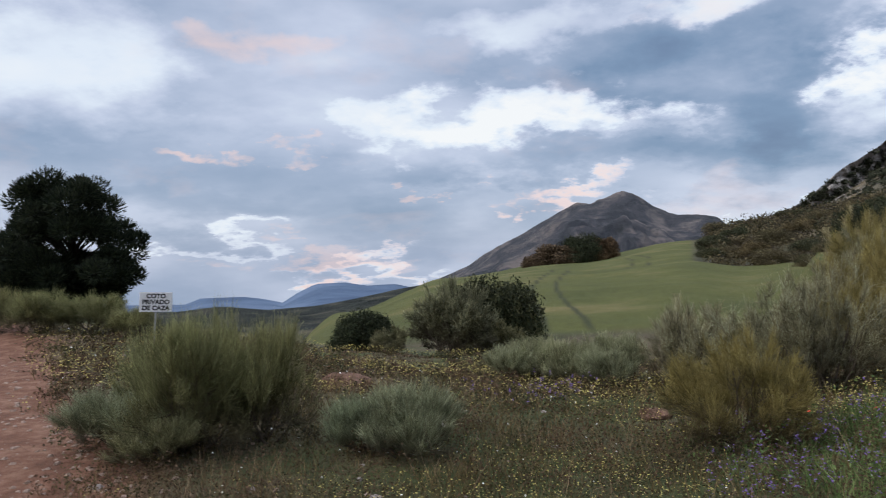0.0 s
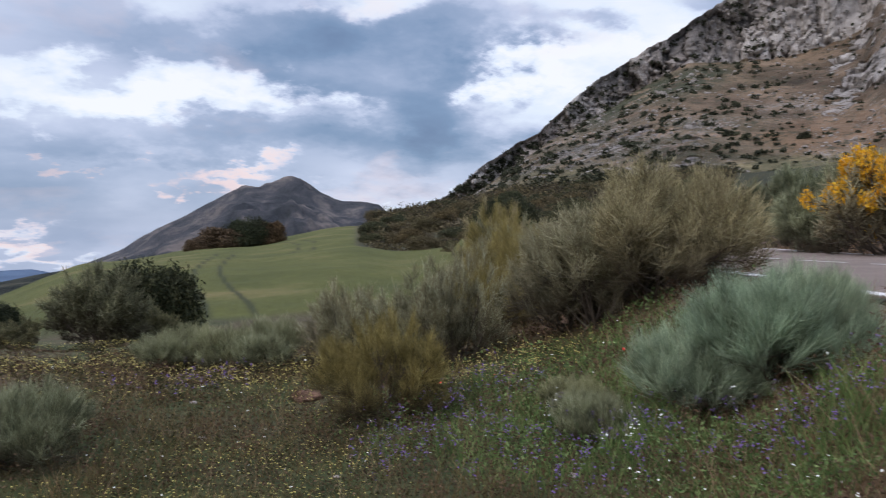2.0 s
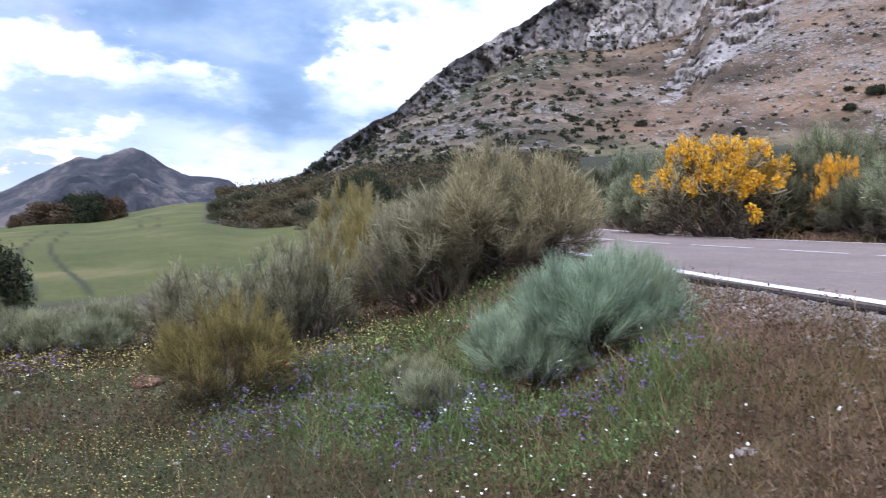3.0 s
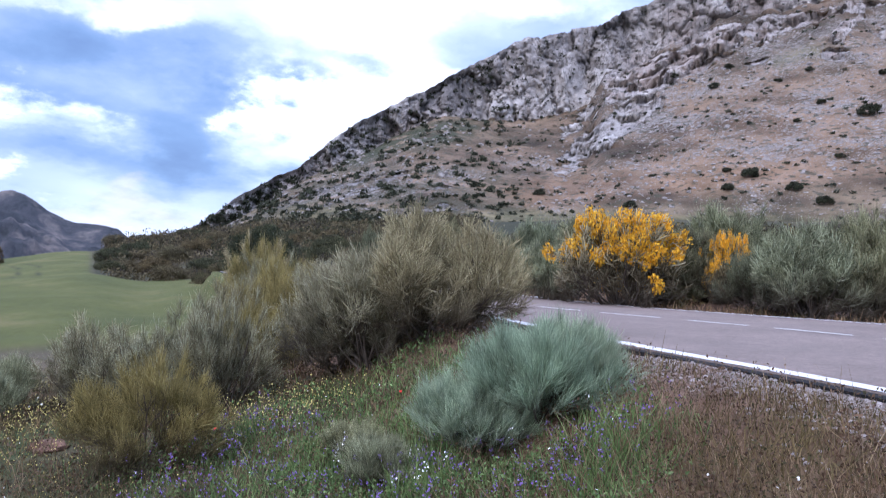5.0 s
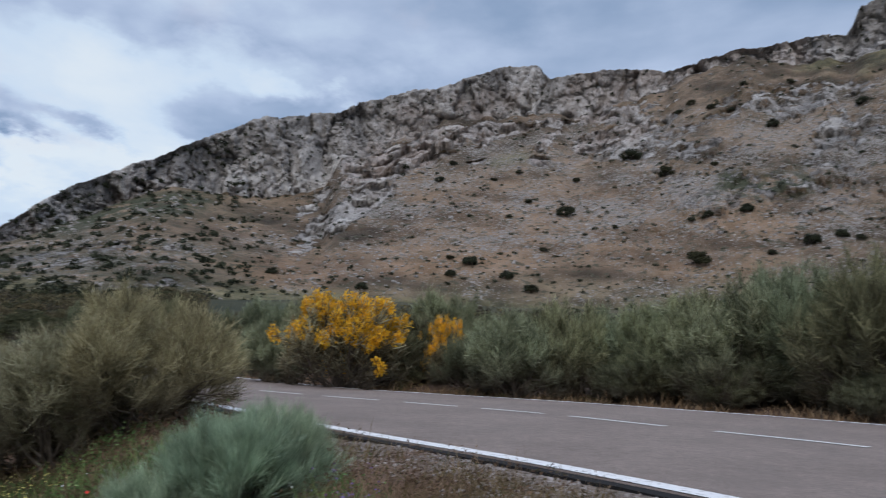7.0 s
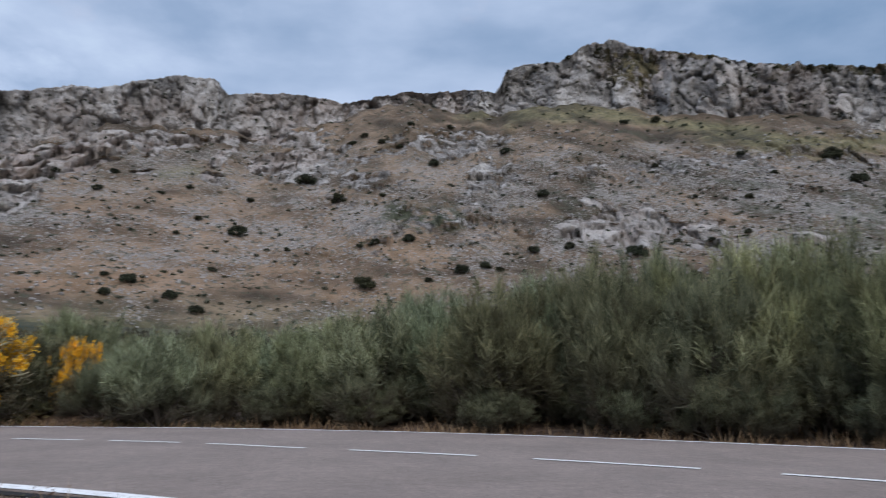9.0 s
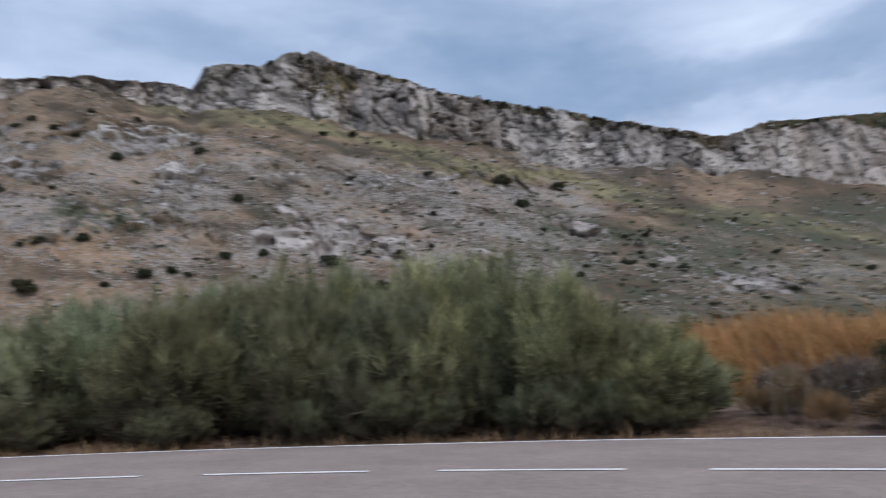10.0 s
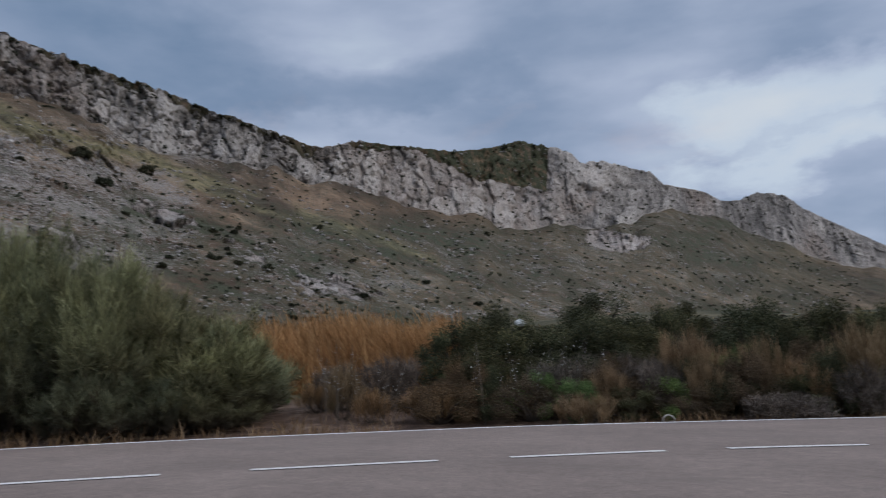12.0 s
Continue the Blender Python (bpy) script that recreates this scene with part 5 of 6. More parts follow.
copy_plant(hedge_grey, 13.4, 4.75, 2.3, 1.75, turn=40)
copy_plant(hedge_grey, 14.1, 3.8, 1.9, 1.95, turn=140)
place(hedge_brown, 14.2, 5.9, 1.8, 1.2)
place(hedge_green, 13.9, 2.2, 1.9, 1.55)
HEDGE_TOP = [(40, 3.0), (56, 4.2), (70, 4.7), (77, 5.3), (84, 5.9), (90, 6.9), (95, 8.4), (102, 9.3), (110, 10.3), (119, 10.8), (126, 9.4), (129, 7.6), (133, 4.4)]
rng = np.random.default_rng(6)
for az in np.concatenate([np.arange(38, 66, 3.4), np.arange(79, 132, 2.3)]):
    line = offset(ROAD_F, rng.uniform(1.9, 3.1) if az > 66 else rng.uniform(2.2, 3.6))
    k = np.abs(np.degrees(np.arctan2(line[:, 0], line[:, 1])) % 360 - az).argmin()
    x, y = line[k]
    r = math.hypot(x, y)
    h = EYE_Z + r * math.tan(radians(table(HEDGE_TOP, az))) * rng.uniform(0.70, 1.06) + 0.1
    kind = (hedge_grey, hedge_green, hedge_green, hedge_brown)[rng.integers(4)]
    copy_plant(kind, x, y, rng.uniform(2.2, 2.9), h, turn=rng.uniform(0, 360))
    copy_plant(hedge_brown, x - 0.6 * math.sin(radians(az)), y - 0.6 * math.cos(radians(az)), 1.4, h * rng.uniform(0.28, 0.5), turn=rng.uniform(0, 360))

# mixed scrub where the hedge ends
dark_shrub = place(leafy("dark_shrub", "dark green leafy shrub on the bank beyond the road", 51, M_BUSH, 30, 760, 0.015, 0.9, "shrub", "roadside shrubs"), 6.45, -12.0, 2.2, 1.62)
grey_shrub = place(leafy("grey_shrub", "grey-green rounded shrub on the crest of the bank", 52, M_BUSH, 32, 640, 0.015, 0.85, "shrub", "roadside shrubs"), 7.7, -19.2, 4.0, 1.95)
copy_plant(grey_shrub, 5.9, -20.6, 2.2, 1.75, turn=90)
green_shrub = place(leafy("green_shrub", "bright green low shrub at the roadside", 53, M_LUSH, 20, 520, 0.018, 0.8, "shrub", "roadside shrubs"), 7.2, -11.5, 1.1, 0.62)
copy_plant(green_shrub, 10.0, -9.7, 1.0, 0.5, turn=60)
copy_plant(green_shrub, 2.9, -13.6, 0.9, 0.95, turn=160)
twig_bush = place(broom("twiggy_bush", "bare grey twiggy bush at the roadside", 54, M_TWIG, 190, 26, 0.009, 0.30, 0.65, 0.24, group="twiggy bushes"), 7.8, -10.4, 1.5, 0.95)
copy_plant(twig_bush, 8.5, -9.9, 1.2, 0.85, turn=70)
copy_plant(twig_bush, 6.0, -11.3, 1.0, 0.5, turn=200)
copy_plant(low_broom, 5.0, -11.8, 0.6, 0.28, turn=20)
copy_plant(low_broom, 5.5, -11.7, 0.6, 0.22, turn=120)
rust_shrub = place(leafy("rust_shrub", "brownish withering shrub on the roadside bank", 55, M_RUST, 26, 640, 0.014, 0.85, "shrub", "roadside shrubs"), 4.6, -12.5, 1.3, 1.0)
rng = np.random.default_rng(8)
for i in range(30):
    az = 148 + 34 * (i + 0.5) / 30
    line = offset(ROAD_F, rng.uniform(1.0, 3.6))
    k = np.abs(np.degrees(np.arctan2(line[:, 0], line[:, 1])) % 360 - az).argmin()
    x, y = line[k]
    kind = (dark_shrub, rust_shrub, grey_shrub, green_shrub, twig_bush, dark_shrub)[rng.integers(6)]
    gap = float(road_gap(np.array([x]), np.array([y]))[0][0])
    copy_plant(kind, x, y, rng.uniform(0.9, 1.6), rng.uniform(0.45, 0.75) + 0.16 * gap, turn=rng.uniform(0, 360))

# a close thicket: taller at the back, low and mixed along the road
rng = np.random.default_rng(14)
for i in range(46):
    back = i % 2
    az = 146.5 + 35.5 * (i + rng.uniform(0, 1)) / 46
    line = offset(ROAD_F, rng.uniform(3.0, 5.2) if back else rng.uniform(1.3, 2.4))
    k = np.abs(np.degrees(np.arctan2(line[:, 0], line[:, 1])) % 360 - az).argmin()
    kind = (dark_shrub, grey_shrub, dark_shrub, rust_shrub)[rng.integers(4)] if back else (rust_shrub, green_shrub, dark_shrub, rust_shrub, dark_shrub)[rng.integers(5)]
    copy_plant(kind, line[k, 0], line[k, 1], rng.uniform(1.7, 2.8) if back else rng.uniform(1.2, 2.0), rng.uniform(1.0, 1.55) if back else rng.uniform(0.45, 0.85), turn=rng.uniform(0, 360))

# ---- shrubs on the mountain's slope: azimuth, elevation and apparent width in degrees ----
SLOPE_A = [(51.7, 6.7, 1.3), (84.3, 8.8, 2.3), (97.6, 11.3, 1.3), (100.4, 11.5, 1.15), (105.5, 11.1, 2.2), (91.9, 9.9, 1.7), (93.8, 10.1, 1.2), (94.9, 9.8, 0.9), (89.3, 8.9, 0.9), (69.9, 7.2, 1.4), (72.7, 9.2, 0.9), (67, 8.3, 1.7), (79.4, 16.5, 2.0), (82, 15.1, 1.7), (85.5, 15.4, 0.8), (89.6, 18, 1.2), (95.4, 18.9, 1.1), (107.1, 17.2, 0.8), (87.7, 12.2, 1.4), (85, 11.8, 1.1), (83.8, 11.4, 0.8), (102.9, 9, 1.3), (106.8, 9.9, 1.1), (107.2, 8.8, 1.3), (109.5, 9, 1.7), (74.4, 12.3, 2.0), (71.5, 12.9, 0.9), (70, 11.7, 0.7), (78.2, 10.9, 0.7), (75.2, 14.5, 0.8), (70.7, 15.1, 0.75)]
SLOPE_B = [(82.5, 5.5, 1.1), (113.7, 14.4, 0.9), (109.9, 14.7, 0.7), (107.3, 20.6, 1.0), (104.9, 20.6, 0.9), (119.3, 16.8, 2.0), (123.7, 16, 1.7), (120.9, 14.9, 1.7), (98.4, 15.6, 1.3), (83.9, 19.9, 0.9), (85.3, 19.5, 0.9), (87.7, 20.9, 0.8), (90.9, 20.7, 0.8), (83, 19.3, 0.9), (86.8, 19.2, 0.8), (99.4, 17, 0.7), (113.3, 17.5, 0.9), (115.5, 15.9, 0.8), (99.7, 9.6, 0.7), (108.9, 8.3, 1.3), (116.8, 8.3, 1.0), (71.8, 6.3, 1.5), (65.4, 8.4, 0.9), (65.5, 7.2, 1.15), (58.6, 6, 1.5), (65.4, 15.7, 1.0), (61.6, 15.2, 0.7), (64.4, 14.4, 1.0), (68.7, 14.5, 0.8), (57.1, 11.4, 0.4), (53.2, 9, 0.55), (130.5, 9.4, 1.0)]
hill = [leafy("hillside_shrub", "round dark green bush on the rocky mountain slope", 60 + i, M_SCRUB, 16, 150, 0.075, 0.85, "shrub", "bushes on the mountain slope", dense=True) for i in range(3)]
tree = BVHTree.FromPolygons([v.co for v in mountain.data.vertices], [tuple(p.vertices) for p in mountain.data.polygons])


def on_mountain(az, el):
    """The place on the mountain seen from the verge at that azimuth and elevation."""
    a, e = radians(az), radians(el)
    return tree.ray_cast(Vector((0, 0, EYE_Z)), Vector((math.sin(a) * math.cos(e), math.cos(a) * math.cos(e), math.sin(e))))[0]


rng = np.random.default_rng(9)
CREST = [(a + rng.uniform(-0.5, 0.5), table(SKYLINE_A + SKYLINE_B, a) - 0.12, rng.uniform(0.35, 0.75)) for a in (98.5, 100.5, 103, 105.2, 107, 108.2, 110, 111.1, 113, 114.6, 116.4, 118, 119.4, 121.5, 123, 125.2, 127, 129.3, 131, 134, 143, 147, 151, 154)]
LOOSE = [(rng.uniform(100, 150), rng.uniform(5.0, 13.5), rng.uniform(0.5, 1.1)) for i in range(34)]
for i, (az, el, wide) in enumerate(SLOPE_A + SLOPE_B + CREST + LOOSE):
    spot = on_mountain(az, el - wide * 0.25)
    if spot is None:
        continue
    w = math.hypot(spot.x, spot.y) * radians(wide) * 0.92
    m = Matrix.LocRotScale(spot - Vector((spot.x, spot.y, 0)).normalized() * 0.3 * w - Vector((0, 0, 0.16 * w)), Euler((0, 0, rng.uniform(0, 6))), (w / 2, w / 2, w * rng.uniform(0.46, 0.60)))
    if i < 3:
        hill[i].matrix_basis = m
    else:
        copy_thing(hill[i % 3], Matrix.Identity(4)).matrix_basis = m


def scatter_on_mountain(name, label, category, material, count, seed, make, patchy=False):
    """Countless small shrubs or stones over the slope, as one mesh."""
    rng = np.random.default_rng(seed)
    pieces = []
    while len(pieces) < count:
        az = rng.uniform(26, 176)
        lo, hi = 2.0, table(SKYLINE_A + SKYLINE_B, az)
        spot = on_mountain(az, rng.uniform(lo, hi))
        if spot is None:
            continue
        if not patchy and 58 < az < 100 and rng.uniform() < 0.45:
            continue
        if patchy and (az < 32 or noise.noise(spot / 26.0) + 0.5 * noise.noise(spot / 9.0) < 0.02):
            continue
        v, f = make(rng, math.hypot(spot.x, spot.y), az)
        pieces.append((v + np.array(spot), f))
    return tagged(mesh_object(name, *(vf := joined(pieces)), material, smooth=False, attrs={"clump": np.full(len(vf[0]), 0.5)}), label, category, kind="stuff")


def small_shrub(rng, r, az):
    w = rng.uniform(0.3, 1.1) * (0.4 + r / 420) * (1.6 if az < 50 else 1.0)
    out = unit(rng.normal(size=(26, 3))) * rng.uniform(0.3, 1, (26, 1)) * np.array([w, w, w * 0.55])
    out[:, 2] += 0.2 * w
    return leaves(rng, out, np.full(26, 0.42 * w))


ICO_V = unit(np.array([(-1, 1.618, 0), (1, 1.618, 0), (-1, -1.618, 0), (1, -1.618, 0), (0, -1, 1.618), (0, 1, 1.618), (0, -1, -1.618), (0, 1, -1.618), (1.618, 0, -1), (1.618, 0, 1), (-1.618, 0, -1), (-1.618, 0, 1)]))
ICO_F = np.array([(0, 11, 5, 5), (0, 5, 1, 1), (0, 1, 7, 7), (0, 7, 10, 10), (0, 10, 11, 11), (1, 5, 9, 9), (5, 11, 4, 4), (11, 10, 2, 2), (10, 7, 6, 6), (7, 1, 8, 8), (3, 9, 4, 4), (3, 4, 2, 2), (3, 2, 6, 6), (3, 6, 8, 8), (3, 8, 9, 9), (4, 9, 5, 5), (2, 4, 11, 11), (6, 2, 10, 10), (8, 6, 7, 7), (9, 8, 1, 1)])[:, :3]


def stone(rng, size):
    """A broken stone: a lump with uneven, flattened sides."""
    v = ICO_V * rng.uniform(0.65, 1.2, (12, 1)) * np.array([1.0, rng.uniform(0.6, 1.0), rng.uniform(0.45, 0.8)])
    a = rng.uniform(0, 6.28)
    v = v @ np.array([[math.cos(a), math.sin(a), 0], [-math.sin(a), math.cos(a), 0], [0, 0, 1]])
    return v * size, ICO_F


def slope_stone(rng, r, az):
    return stone(rng, rng.uniform(0.25, 1.0) ** 2 * 1.15 * min(1.6, r / 260))


scatter_on_mountain("slope_scrub", "low dark scrub dotted over the mountain slope", "scrub", M_SCRUB, 5200, 71, small_shrub)
scatter_on_mountain("slope_rubble", "pale limestone rubble strewn over the mountain slope", "stones", M_LIME, 9000, 72, slope_stone, True)


# ---- low brush on the bank beyond the road ----
def bank_brush(name, label, material, seed, count, az, r, size, leaf, tall=0.7, clear=None):
    rng = np.random.default_rng(seed)
    a, d = np.radians(rng.uniform(*az, count)), rng.uniform(0, 1, count) ** 0.7 * (r[1] - r[0]) + r[0]
    x, y = d * np.sin(a), d * np.cos(a)
    gap, beyond = road_gap(x, y)
    ok = beyond & (gap > 1.2)
    if clear:
        ok &= np.degrees(a) > np.where(d < 72, clear[1], clear[0])
    x, y = x[ok], y[ok]
    z = land(x, y)
    w = size * rng.uniform(0.5, 1.4, len(x)) * (0.6 + np.hypot(x, y) / 50)
    k = np.repeat(np.arange(len(x)), 60)
    out = unit(rng.normal(size=(len(k), 3))) * (rng.uniform(0.2, 1, len(k)) * w[k])[:, None] * np.array([1, 1, tall])
    at = np.stack([x, y, z + 0.3 * tall * w], -1)[k] + out
    v, f = leaves(rng, at, leaf * w[k] * rng.uniform(0.6, 1.3, len(k)))
    return tagged(mesh_object(name, v, f, material, smooth=False, attrs={"clump": np.repeat(rng.uniform(0.2, 0.8, len(x))[k], 4)}), label, "scrub", kind="stuff")


bank_brush("bank_scrub", "low olive scrub covering the bank below the mountain", M_DULL, 75, 1500, (36, 182), (14, 62), 0.55, 0.16)
bank_brush("bank_weeds", "green weeds covering the bank below the mountain", M_GRASS, 76, 1500, (36, 182), (13, 62), 0.45, 0.16)
bank_brush("bank_dark_scrub", "dark low scrub on the bank below the mountain", M_OAK, 77, 260, (36, 182), (16, 62), 0.6, 0.15)

bank_brush("knoll_scrub", "brown-olive scrub covering the knoll beside the field", M_KNOLL, 78, 1300, (19.6, 47), (60, 140), 0.5, 0.12, 0.6, clear=(20, 34))
bank_brush("knoll_olive_scrub", "olive scrub covering the knoll beside the field", M_DULL, 80, 900, (19.6, 47), (60, 140), 0.45, 0.12, 0.6, clear=(20, 34))
bank_brush("knoll_green_scrub", "dark green scrub covering the knoll beside the field", M_SCRUB, 79, 260, (19.6, 47), (60, 140), 0.5, 0.13, 0.9, clear=(20, 34))

dry_tuft = place(broom("grass_tuft", "tall bleached grass tuft among the roadside shrubs", 56, M_STRAW, 90, 30, 0.010, 0.75, 0.30, 0.45, group="roadside grass tufts"), 2.3, -12.2, 0.9, 0.9)
rng = np.random.default_rng(12)
for i in range(16):
    az = 137 + 42 * (i + rng.uniform(0, 1)) / 16
    line = offset(ROAD_F, rng.uniform(0.7, 3.2))
    k = np.abs(np.degrees(np.arctan2(line[:, 0], line[:, 1])) % 360 - az).argmin()
    copy_plant(dry_tuft, line[k, 0], line[k, 1], rng.uniform(0.6, 1.1), rng.uniform(0.3, 0.75), turn=rng.uniform(0, 360))
# ---- grass, flowers and stones of the meadow and the verges ----
def meadow_points(rng, count, az=(-62, 78), r=(1.6, 15), keep=None, verge=0.45, on_track=1.0):
    a = np.radians(rng.uniform(*az, count))
    d = r[0] * (r[1] / r[0]) ** rng.uniform(0, 1, count) if r[1] / r[0] > 3 else rng.uniform(*r, count)
    x, y = d * np.sin(a), d * np.cos(a)
    gap, beyond = road_gap(x, y)
    ok = (gap > verge) & (np.abs(track_offset(x, y)) > on_track * (1.15 + 0.3 * wave(x, y, 0.5, 4) + rng.normal(0, 0.14, count)))
    if keep:
        ok &= rng.uniform(0, 1, count) < keep(x, y, gap)
    x, y = x[ok], y[ok]
    return np.stack([x, y, land(x, y)], -1)


def grass_patch(name, label, material, seed, count, height, width, lean=0.25, heads=False, **where):
    rng = np.random.default_rng(seed)
    p = meadow_points(rng, count, **where)
    n = len(p)
    tuft = 0.45 + 0.55 * np.clip(wave(p[:, 0], p[:, 1], 0.35, seed % 7) + 0.6, 0, 1.5)
    far = np.clip(np.hypot(p[:, 0], p[:, 1]) / 6, 0.7, 2.2)
    way = rng.normal(0, lean, (n, 3)) + np.array([0, 0, 1])
    length = height * rng.uniform(0.45, 1.25, n) * tuft
    bend = rng.normal(0, 0.25, (n, 3)) * np.array([1, 1, 0.2]) * length[:, None]
    v, f, tip = blades(rng, p - np.array([0, 0, 0.015]), way, length, width * far * rng.uniform(0.7, 1.3, n), bend, 2, 0.2)
    return tagged(mesh_object(name, v, f, material, smooth=False, attrs={"clump": np.full(len(v), 0.5)}), label, "grass", kind="stuff")


def flower_patch(name, label, material, seed, count, stem, size, petals=1, **where):
    rng = np.random.default_rng(seed)
    p = meadow_points(rng, count, **where)
    n = len(p)
    far = np.clip(np.hypot(p[:, 0], p[:, 1]) / 6, 0.8, 1.7)
    top = p + np.stack([rng.normal(0, 0.03, n), rng.normal(0, 0.03, n), stem * rng.uniform(0.5, 1.25, n)], -1)
    k = np.repeat(np.arange(n), petals)
    at = top[k] + rng.normal(0, size * 1.3, (len(k), 3)) * (petals > 1) * np.array([1, 1, 1.8])
    # flat five-sided heads, tipped this way and that
    nrm = unit(rng.normal(0, 0.5, (len(k), 3)) + np.array([0, 0, 1]))
    u = unit(np.cross(nrm, rng.normal(size=(len(k), 3))))
    w = np.cross(nrm, u)
    ang = np.linspace(0, 2 * np.pi, 5, endpoint=False)
    ring = u[:, None] * np.cos(ang)[None, :, None] + w[:, None] * np.sin(ang)[None, :, None]
    v = at[:, None] + ring * (size * far[k] * rng.uniform(0.6, 1.2, len(k)))[:, None, None]
    f = np.arange(5 * len(k)).reshape(-1, 5)
    return tagged(mesh_object(name, v.reshape(-1, 3), f, material, smooth=False), label, "flowers", kind="stuff")


def verge_dry(x, y, gap):
    return np.clip(step(2.4, 0.3, gap), 0, 1) * (0.05 + 0.95 * step(0.65, 1.15, gap + 0.25 * wave(x, y, 0.5, 3))) * (0.35 + 0.65 * (wave(x, y, 0.6, 2) > -0.1))


def lush(x, y, gap):
    return np.clip(0.8 * step(2.0, 0.5, np.hypot(x - 3.3, y - 4.9)) + 0.7 * step(1.0, 0.4, np.hypot(x - 2.8, y - 3.5)) + 0.9 * step(0.85, 0.35, np.hypot(x - 2.75, y - 2.35)), 0, 1)


def open_meadow(x, y, gap):
    return np.clip(0.55 + 0.45 * wave(x, y, 0.9, 3), 0.1, 1)


def golden(x, y, gap):
    deg = np.degrees(np.arctan2(x, y))
    return step(26, 16, deg) * np.clip(0.15 + 0.9 * wave(x, y, 1.3, 5) + 0.5 * step(6.5, 9, np.hypot(x, y)), 0, 1)


def purple_spots(x, y, gap):
    out = np.zeros_like(x)
    for cx, cy, s in ((2.65, 4.9, 0.6), (2.2, 4.35, 0.5), (1.75, 3.9, 0.4), (2.75, 2.95, 0.35), (2.3, 2.85, 0.4), (2.85, 2.2, 0.4), (2.3, 3.45, 0.4), (0.9, 7.3, 0.6), (2.9, 5.7, 0.5)):
        out = np.maximum(out, step(s * 1.5, s * 0.4, np.hypot(x - cx, y - cy)))
    return out


grass_patch("meadow_grass", "rough olive-green meadow grass", M_GRASS, 81, 150000, 0.12, 0.0075, keep=open_meadow)
grass_patch("lush_grass", "lush dark green grass and weeds below the verge", M_LUSH, 82, 34000, 0.17, 0.009, az=(15, 62), r=(2.2, 8), keep=lush)
grass_patch("dry_grass", "bleached dry grass on the gravel verge", M_STRAW, 83, 90000, 0.085, 0.0065, az=(0, 95), r=(1.8, 9), keep=verge_dry, verge=0.3)
grass_patch("seeding_grass", "straw-coloured seeding grass stalks in the meadow", M_STRAW, 84, 42000, 0.24, 0.005, r=(1.7, 12), keep=lambda x, y, gap: 0.2 + 0.6 * (wave(x, y, 0.7, 6) > 0.25))
def weed_carpet(name, label, material, seed, count, size, rise, **where):
    """Low leafy weeds hugging the ground."""
    rng = np.random.default_rng(seed)
    p = meadow_points(rng, count, **where)
    far = np.clip(np.hypot(p[:, 0], p[:, 1]) / 6, 0.7, 2.0)
    lump = np.clip(0.5 + wave(p[:, 0], p[:, 1], 0.3, seed % 5), 0.05, 1.5)
    p = p + np.stack([0 * lump, 0 * lump, rise * lump * rng.uniform(0, 1, len(p))], -1)
    v, f = leaves(rng, p, size * far * rng.uniform(0.6, 1.4, len(p)))
    shade = np.repeat(np.clip(0.35 + 0.25 * lump + rng.normal(0, 0.1, len(p)), 0, 1), 4)
    return tagged(mesh_object(name, v, f, material, smooth=False, attrs={"clump": shade}), label, "weeds", kind="stuff")


weed_carpet("green_weeds", "low dark green weeds covering the meadow floor", M_WEED, 94, 95000, 0.013, 0.13, keep=open_meadow, r=(2.2, 16))
weed_carpet("withered_weeds", "withered brown weeds covering the meadow floor", M_WITHER, 96, 190000, 0.012, 0.10, r=(1.6, 15), keep=lambda x, y, gap: np.clip(0.7 - 0.5 * wave(x, y, 0.9, 3), 0.2, 1), verge=0.35)
weed_carpet("lush_weeds", "leafy dark green weeds below the verge", M_LUSH, 98, 60000, 0.016, 0.17, az=(15, 62), r=(2.2, 8), keep=lush)
def weed_mounds(name, label, material, seed, count, high, wide, **where):
    """Knee-high leafy weeds standing in uneven mounds."""
    rng = np.random.default_rng(seed)
    p = meadow_points(rng, count, **where)
    k = np.repeat(np.arange(len(p)), 90)
    tall, broad = high * rng.uniform(0.45, 1.3, len(p)), wide * rng.uniform(0.5, 1.4, len(p))
    out = unit(rng.normal(size=(len(k), 3))) * (rng.uniform(0, 1, len(k)) ** 0.45)[:, None]
    out[:, 2] = np.abs(out[:, 2])
    at = p[k] + out * np.stack([broad[k], broad[k], tall[k]], -1)
    v, f = leaves(rng, at, rng.uniform(0.007, 0.017, len(k)) * np.clip(np.hypot(at[:, 0], at[:, 1]) / 6, 0.8, 1.8))
    # clump shading in the colour: leaves painted lighter towards each mound's top
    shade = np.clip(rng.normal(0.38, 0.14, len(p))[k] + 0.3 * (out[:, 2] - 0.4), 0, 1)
    return tagged(mesh_object(name, v, f, material, smooth=False, attrs={"clump": np.repeat(shade, 4)}), label, "weeds", kind="stuff")


def left_meadow(x, y, gap):
    return step(32, 18, np.degrees(np.arctan2(x, y))) * np.clip(0.45 + 0.7 * wave(x, y, 1.1, 4), 0, 1)


